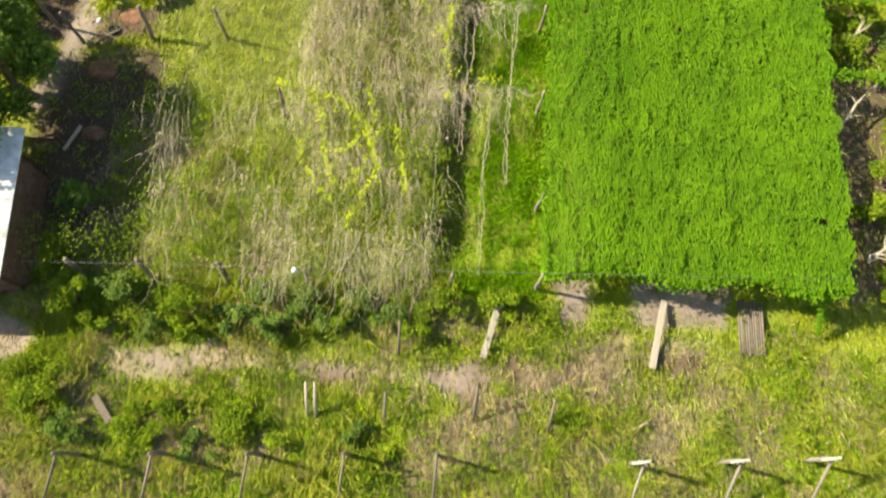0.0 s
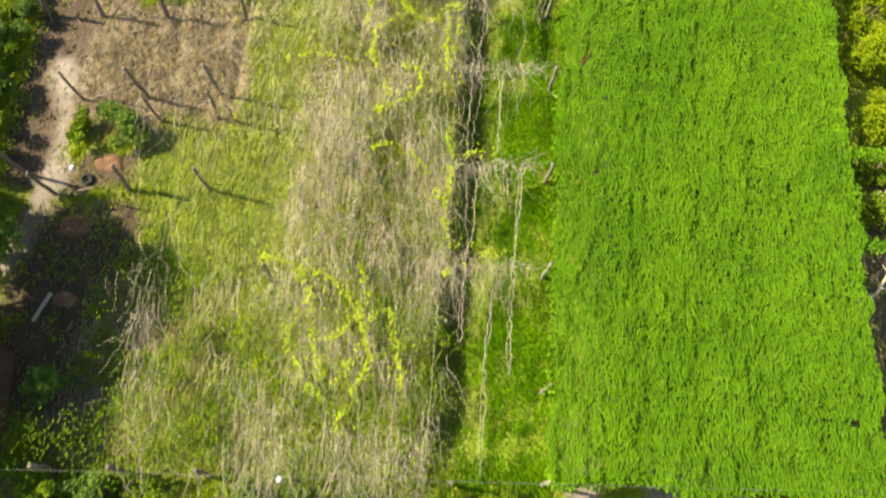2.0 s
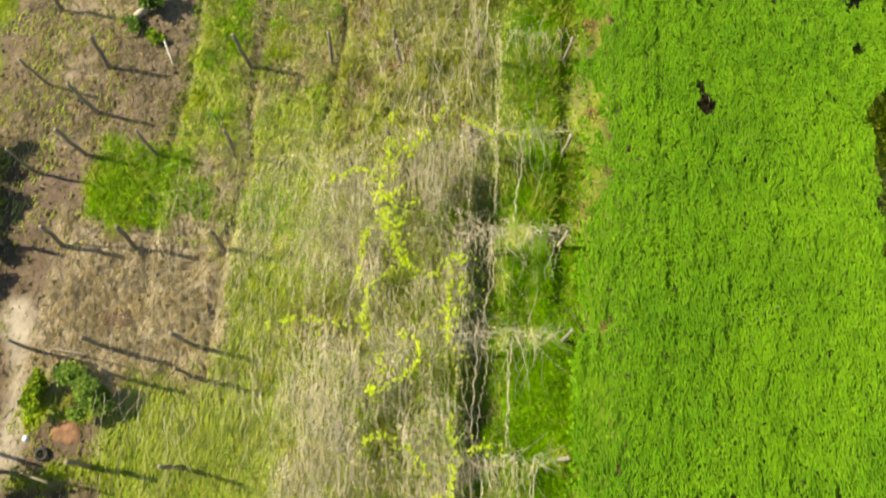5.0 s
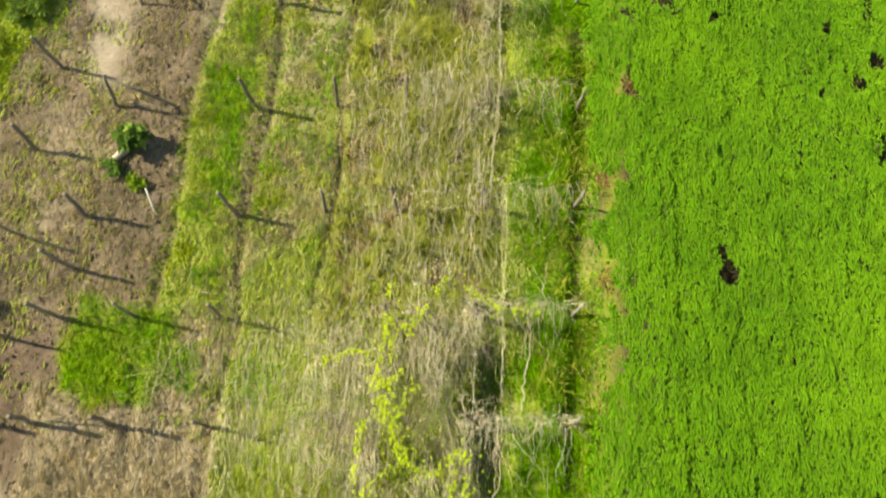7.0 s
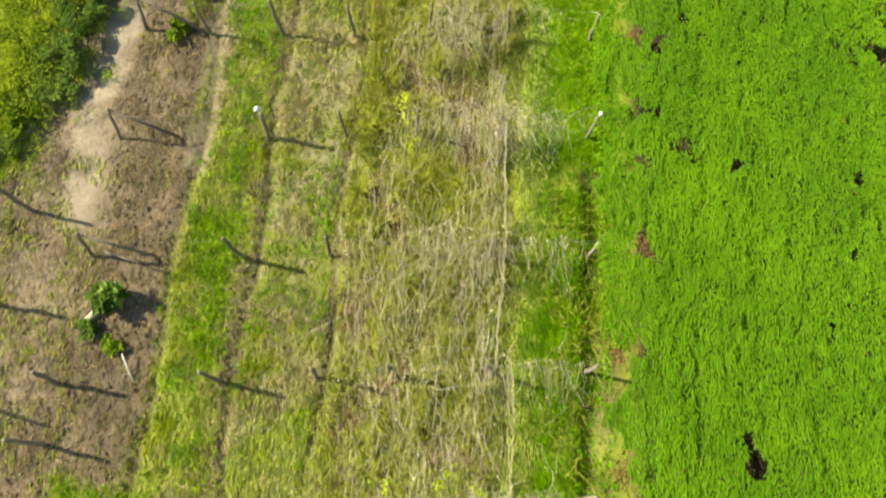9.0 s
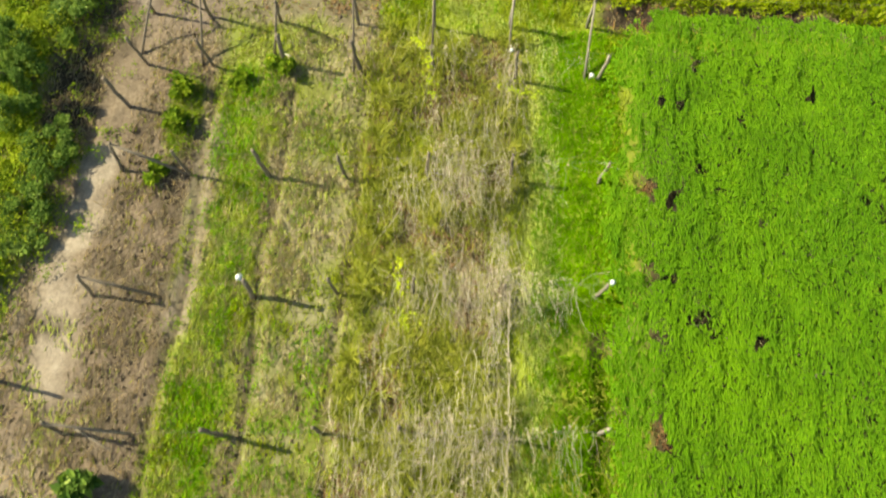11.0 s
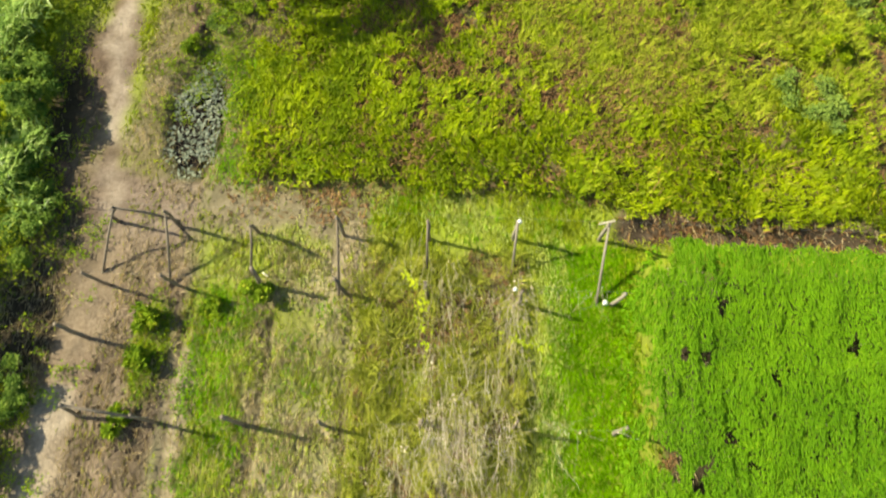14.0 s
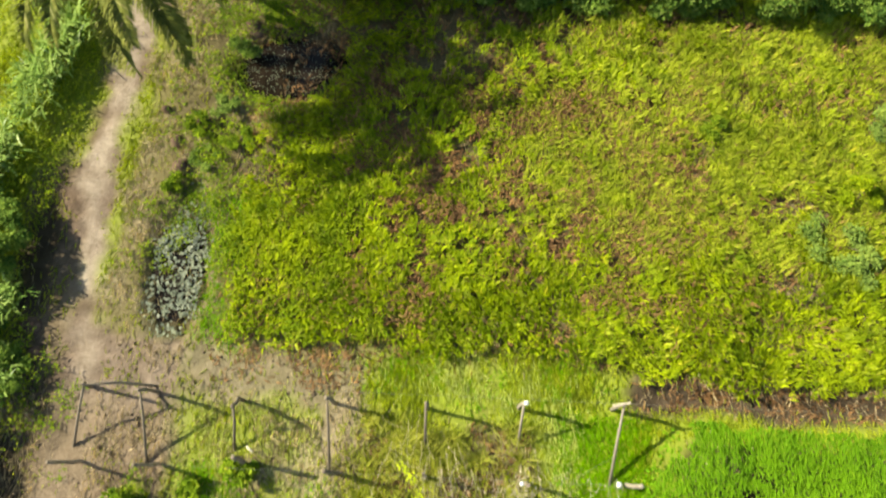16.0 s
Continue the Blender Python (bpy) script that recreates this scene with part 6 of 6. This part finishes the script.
def clods():
    """Lumps of turned soil, a few on every bare bed."""
    x, y = scatter(30, -18.5, -6, 11, 48, lambda x, y: bare(x, y) * (1 - 0.95 * ease(0.05, 0.4, pale(x, y))) * (1 - along(x, y, PATH_LINE, 1.6, 0.3, 0.3, 1)))
    n = len(x)
    oct_v = np.array([(1, 0, 0), (0, 1, 0), (-1, 0, 0), (0, -1, 0), (0, 0, 0.8), (0, 0, -0.6)], float)
    oct_f = np.array([(0, 1, 4), (1, 2, 4), (2, 3, 4), (3, 0, 4), (1, 0, 5), (2, 1, 5), (3, 2, 5), (0, 3, 5)])
    s = (0.018 + 0.075 * rng.random(n) ** 3)[:, None, None] * rng.uniform(0.7, 1.3, (n, 6, 1))
    a = rng.uniform(0, 6.283, n)
    R = np.stack([np.stack([np.cos(a), -np.sin(a), 0 * a], -1), np.stack([np.sin(a), np.cos(a), 0 * a], -1), np.stack([0 * a, 0 * a, 1 + 0 * a], -1)], 1)
    V = np.einsum("nij,nkj->nki", R, oct_v[None] * s) + at_land(x, y)[:, None]
    F = (np.arange(n)[:, None, None] * 6 + oct_f).reshape(-1, 3)
    grown("soil_clods", V.reshape(-1, 3), F, speckled("clod", (0.055, 0.038, 0.027), (0.165, 0.122, 0.085), 14.0), "brown clods of turned soil", "soil")


clods()


def heap(name, x, y, rx, ry, h, mat, label, seed):
    g = 17
    u, w = np.meshgrid(np.linspace(-1, 1, g), np.linspace(-1, 1, g))
    d = np.hypot(u, w) * (0.75 + 0.9 * rough_field(u * 2 + x, w * 2 + y, 1.1, seed))
    rim = np.clip((np.hypot(u, w) - 0.7) / 0.3, 0, 1)
    z = -0.25 * rim + h * np.clip(1 - d * d, -0.6, 1) * (0.55 + 0.9 * rough_field(u * rx + x, w * ry + y, 0.5, seed)) - 0.04
    V = np.stack([u * rx, w * ry, z], -1).reshape(-1, 3)
    F = [(i * g + j, i * g + j + 1, (i + 1) * g + j + 1, (i + 1) * g + j) for i in range(g - 1) for j in range(g - 1)]
    ob = new(name, mesh_of(name, V, F, mat, True))
    ob.matrix_world = pose(x, y, float(land(np.array(x), np.array(y))))
    return tagged(ob, label, "heap")


RED_EARTH = speckled("red_earth", (0.10, 0.05, 0.03), (0.27, 0.145, 0.088), 6.0, 0.95)
DARK_EARTH = speckled("dark_earth", (0.05, 0.032, 0.024), (0.16, 0.105, 0.075), 6.0, 0.95)
heap("earth_mound", -13.3, 12.7, 0.7, 0.6, 0.3, RED_EARTH, "small heap of red-brown earth", 1)
heap("earth_mound", -13.0, 10.2, 0.6, 0.4, 0.2, RED_EARTH, "low heap of pale red earth", 2)
heap("earth_mound", -12.8, 15.0, 0.8, 0.6, 0.15, RED_EARTH, "low heap of red-brown earth", 3)
for k, (px, py, r) in enumerate(((-13.0, 53.9, 0.45), (-13.3, 54.8, 0.35), (-12.5, 55.6, 0.4), (-11.4, 59.4, 0.6))):
    heap("earth_mound", px, py, r, r, 0.3, DARK_EARTH, "dark clump of dug earth beside the path", 4 + k)
for k, (px, py, r) in enumerate(((-16.7, 48.2, 0.55), (-16.3, 47.4, 0.4), (-13.9, 56.0, 0.3))):
    heap("earth_mound", px, py, r, r * 0.8, 0.28, DARK_EARTH, "clump of dug roots and dark earth beside the path", 9 + k)
heap("earth_mound", -12.0, 18.6, 0.8, 0.5, 0.12, DARK_EARTH, "patch of dark turned earth", 2)


# ---- planks, bridge, stakes and litter ----
def plank(x, y, length, width, heading, mat, label, z=0.06, name="plank", tilt=0.0):
    v, f = board(length, width, 0.045)
    ob = new(name, mesh_of(name, v, f, mat))
    ob.matrix_world = pose(x, y, z, 0, tilt, heading)
    return tagged(ob, label, "plank")


plank(0.92, 4.4, 1.75, 0.20, 77, PLANK_WOOD, "pale plank laid as a footbridge over weeds", 0.25)
plank(6.0, 4.7, 2.15, 0.20, 79, PLANK_WOOD, "pale plank laid as a footbridge over a ditch", 0.16)
plank(-10.4, 1.15, 0.95, 0.22, -48, POST_WOOD, "grey weathered plank lying in the weeds", 0.2)
plank(-13.6, 9.9, 1.0, 0.12, 70, PALE_WOOD, "pale stick of timber lying in the shade", 0.15)


def slat_bridge(x, y):
    base = new("slat_bridge")
    base.matrix_world = pose(x, y, 0.05, 0, 0, 90)
    for s in (-0.32, 0.32):
        v, f = rod([(-0.85, s, 0.0), (0, s, 0.02), (0.85, s, 0.0)], 0.035, 6, 0.08, 3)
        part("bearer", mesh_of("bearer", v, f, POST_WOOD, True), base)
    for k in range(11):
        v, f = rod([(-0.85 + 0.06 * math.sin(3 * k), -0.36 + 0.072 * k, 0.055), (0.85 + 0.05 * math.sin(5 * k), -0.36 + 0.072 * k, 0.05)], 0.026, 6, 0.1, k)
        part("slat", mesh_of("slat", v, f, POST_WOOD if k % 3 else GREY_WOOD, True), base)
    return tagged(base, "small footbridge of grey bamboo slats over the ditch", "footbridge")


slat_bridge(8.85, 5.15)


def stake(x, y, dx, dy, dz, r, mat, label):
    v, f = rod([(0, 0, -0.1), (dx * 0.5, dy * 0.5, dz * 0.5), (dx, dy, dz)], [r, r * 0.95, r * 0.8], 7, 0.1, int(abs(x * 10)))
    ob = new("stake", mesh_of("stake", v, f, mat, True))
    ob.matrix_world = pose(x, y, float(land(np.array(x), np.array(y))))
    return tagged(ob, label, "stake")


for px, py in ((-4.35, 1.75), (-4.1, 1.75), (-2.05, 1.65), (0.55, 2.0), (-1.85, 3.75), (2.75, 1.85)):
    stake(px, py - 0.4, 0.05, 0.95, 1.15, 0.045, PALE_WOOD if px < -4 else POST_WOOD, "upright timber stake beside the front path")
stake(4.9, 1.6, 0.7, 0.45, 0.35, 0.035, PALE_WOOD, "pale pole lying across the weeds")
stake(-11.95, 27.6, -0.45, 0.95, 0.35, 0.03, BLEACHED, "thin bleached stake leaning over the soil")
stake(-14.0, 13.8, 1.7, -0.15, 1.2, 0.035, POST_WOOD, "dark slanting rail tied to a post")
stake(-14.0, 17.5, 1.9, -0.25, 1.1, 0.03, POST_WOOD, "grey slanting rail tied to a post")
stake(-14.1, 31.9, 1.9, -0.6, 0.9, 0.03, POST_WOOD, "grey slanting rail tied to a post")
stake(-14.1, 20.9, 1.2, 0.2, 1.0, 0.03, POST_WOOD, "grey slanting rail tied to a post")
for i in (6, 7, 8):
    stake(-11.95, row_y(i, -11.95), -14.25 + 0.3 + 11.95, row_y(i, -14.25) + 0.28 - row_y(i, -11.95), 1.6, 0.055, POST_WOOD, "dark diagonal brace leaning from the edge post")
stake(-9.45, 45.15, 0.35, -0.2, 0.12, 0.03, BLEACHED, "short bleached stick lying on the bed")
stake(-11.2, 57.2, 0.9, 0.7, 0.12, 0.05, POST_WOOD, "grey log lying beside the pond")


def log(x, y, heading):
    v, f = rod([(-0.5, 0, 0.16), (0, 0.03, 0.17), (0.5, 0, 0.22)], [0.11, 0.125, 0.12], 10, 0.06, 5)
    ob = new("log", mesh_of("log", v, f, PALE_WOOD, True))
    ob.matrix_world = pose(x, y, 0, 0, 0, heading)
    part("cut_end", mesh_of("cut_end", *rod([(0.5, 0, 0.22), (0.512, 0, 0.22)], [0.10, 0.09], 10), DARK_EARTH), ob, "dark hollow cut end")
    return tagged(ob, "fallen pale log with a dark hollow end", "log")


log(-13.5, 29.85, 50)


def rag(x, y, z, s, label):
    """A scrap of white plastic caught on a post top."""
    g, s = 7, 0.8 * s
    u, w = np.meshgrid(np.linspace(-1, 1, g), np.linspace(-1, 1, g))
    d = np.hypot(u, w)
    V = np.stack([u * s * (1 - 0.2 * d), w * s * (1 - 0.2 * d), z - s * 0.7 * d ** 2 + s * 0.3 * (patchy(u * 3 + x, w * 3 + y, 0.8, 3) - 0.5)], -1).reshape(-1, 3)
    F = [(i * g + j, i * g + j + 1, (i + 1) * g + j + 1, (i + 1) * g + j) for i in range(g - 1) for j in range(g - 1)]
    me = mesh_of("plastic_bag", V, F, WHITE, True)
    ob = new("plastic_bag", me)
    ob.modifiers.new("thick", "SOLIDIFY").thickness = 0.012
    ob.matrix_world = pose(x, y, 0)
    return tagged(ob, label, "plastic bag", "white scraps")


WHITE = speckled("white_plastic", (0.50, 0.51, 0.52), (0.80, 0.80, 0.80), 12.0, 0.45)
rag(-9.05, 36.4, 1.86, 0.15, "white plastic bag caught on a post top")
rag(-5.0, 5.45, 1.7, 0.14, "white plastic scrap hanging on the front wire")
rag(-1.35, 46.75, 1.80, 0.10, "white cap on an end post")
rag(-1.4, 44.65, 1.78, 0.09, "white cap on a trellis post")
rag(1.9, 37.05, 1.75, 0.12, "white cap on a trellis post")
rag(1.5, 44.8, 0.35, 0.13, "white plastic scrap in the grass")


# ---- the house corner at the low edge ----
def house():
    base = new("house")
    base.matrix_world = pose(-16.42, 6.3, 0, 0, 0, -82.7)
    m, nt, b = material("zinc_sheet", 0.5, 0.15)
    n = noise_of(nt, 2.5, 5.0)
    nt.links.new(ramp(nt, n, [(0.3, (0.36, 0.35, 0.33)), (0.55, (0.66, 0.66, 0.65)), (0.7, (0.76, 0.76, 0.76))]), b.inputs["Base Color"])
    zinc = m
    brick = speckled("brown_wall", (0.09, 0.05, 0.033), (0.18, 0.105, 0.07), 4.0)
    hw, hl, hgt = 1.95, 2.55, 2.3
    for sx, sy, lx, ly in ((0, -1, 2 * hw, 0.14), (0, 1, 2 * hw, 0.14), (-1, 0, 0.14, 2 * hl), (1, 0, 0.14, 2 * hl - 0.3)):
        v, f = board(lx if lx > ly else ly, hgt, 0.14, 0.01)
        mt = pose(sx * hw, sy * hl, hgt / 2, 90, 0, 0) if ly < lx else pose(sx * hw, 0, hgt / 2, 90, 0, 90)
        part("wall", mesh_of("wall", turned(v, mt), f, brick), base)
    for s in (-1, 1):
        v, f = [], []
        xs = np.linspace(-2.4, 2.4, 73)
        for i, x in enumerate(xs):
            dz = 0.012 * (i % 2)
            for q in (0.0, 1.0):
                v.append((x, s * (0.0 + 3.05 * q), 3.1 - 0.75 * q + dz))
            for q in (1.0, 0.0):
                v.append((x, s * (0.0 + 3.05 * q), 3.1 - 0.75 * q + dz - 0.03))
        for i in range(72):
            for k in range(4):
                f.append((4 * i + k, 4 * i + (k + 1) % 4, 4 * i + 4 + (k + 1) % 4, 4 * i + 4 + k))
        part("roof", mesh_of("roof", v, f, zinc), base, "corrugated zinc roof slope")
    return tagged(base, "small house with brown walls and a corrugated zinc roof", "house")


house()


# ---- small things left about ----
def ring(x, y, z, big, small, label, tilt=0.0):
    """A worn tyre lying on the soil."""
    vs, fs, n, k = [], [], 28, 10
    for i in range(n):
        a = 6.283 * i / n
        for j in range(k):
            b = 6.283 * j / k
            r = big + small * math.cos(b) * (1.0 if math.cos(b) < 0 else 0.85)
            vs.append((r * math.cos(a), r * math.sin(a), small * 0.9 * math.sin(b)))
    for i in range(n):
        for j in range(k):
            fs.append((i * k + j, (i + 1) % n * k + j, (i + 1) % n * k + (j + 1) % k, i * k + (j + 1) % k))
    ob = new("tyre", mesh_of("tyre", vs, fs, RUBBER, True))
    ob.matrix_world = pose(x, y, z, tilt, 0, 20)
    return tagged(ob, label, "tyre")


def pot(x, y, r, h):
    """A black nursery pot with a rim, open on top."""
    prof = [(0.0, 0.02), (r * 0.75, 0.0), (r * 0.98, h * 0.93), (r * 1.08, h * 0.93), (r * 1.08, h), (r * 0.94, h), (r * 0.72, 0.05), (0.0, 0.05)]
    n = 20
    vs = [(p * math.cos(6.283 * i / n), p * math.sin(6.283 * i / n), z) for i in range(n) for p, z in prof]
    m = len(prof)
    fs = [(i * m + j, (i + 1) % n * m + j, (i + 1) % n * m + j + 1, i * m + j + 1) for i in range(n) for j in range(m - 1)]
    ob = new("plant_pot", mesh_of("plant_pot", vs, fs, RUBBER, True))
    ob.matrix_world = pose(x, y, 0.0, 8, 5, 0)
    return tagged(ob, "black plastic plant pot standing on red soil", "plant pot")


def stone(x, y, r, mat, label, seed):
    r0 = np.random.default_rng(seed)
    bm = bmesh.new()
    bmesh.ops.create_icosphere(bm, subdivisions=2, radius=r)
    for v in bm.verts:
        v.co = Vector((v.co.x * 1.25, v.co.y, v.co.z * 0.6)) * (0.8 + 0.4 * patchy(np.array(v.co.x * 3 + seed), np.array(v.co.y * 3 + v.co.z * 5), r * 2.5, seed))
    me = bpy.data.meshes.new("stone")
    bm.to_mesh(me)
    bm.free()
    me.materials.append(mat)
    ob = new("stone", me)
    ob.matrix_world = pose(x, y, r * 0.3, 0, 0, r0.uniform(0, 360))
    return tagged(ob, label, "stone")


RUBBER = speckled("black_rubber", (0.012, 0.012, 0.013), (0.035, 0.034, 0.033), 9.0, 0.6)
STONE = speckled("pale_stone", (0.34, 0.32, 0.29), (0.62, 0.60, 0.56), 9.0, 0.85)
ring(-13.3, 14.35, 0.07, 0.16, 0.065, "worn black tyre lying on red soil", 6.0)
pot(-13.35, 16.9, 0.17, 0.24)
rag(-13.95, 14.75, 0.08, 0.17, "crumpled white plastic sheet on the soil")
stone(-17.6, 37.9, 0.20, STONE, "pale boulder among the bank weeds", 3)
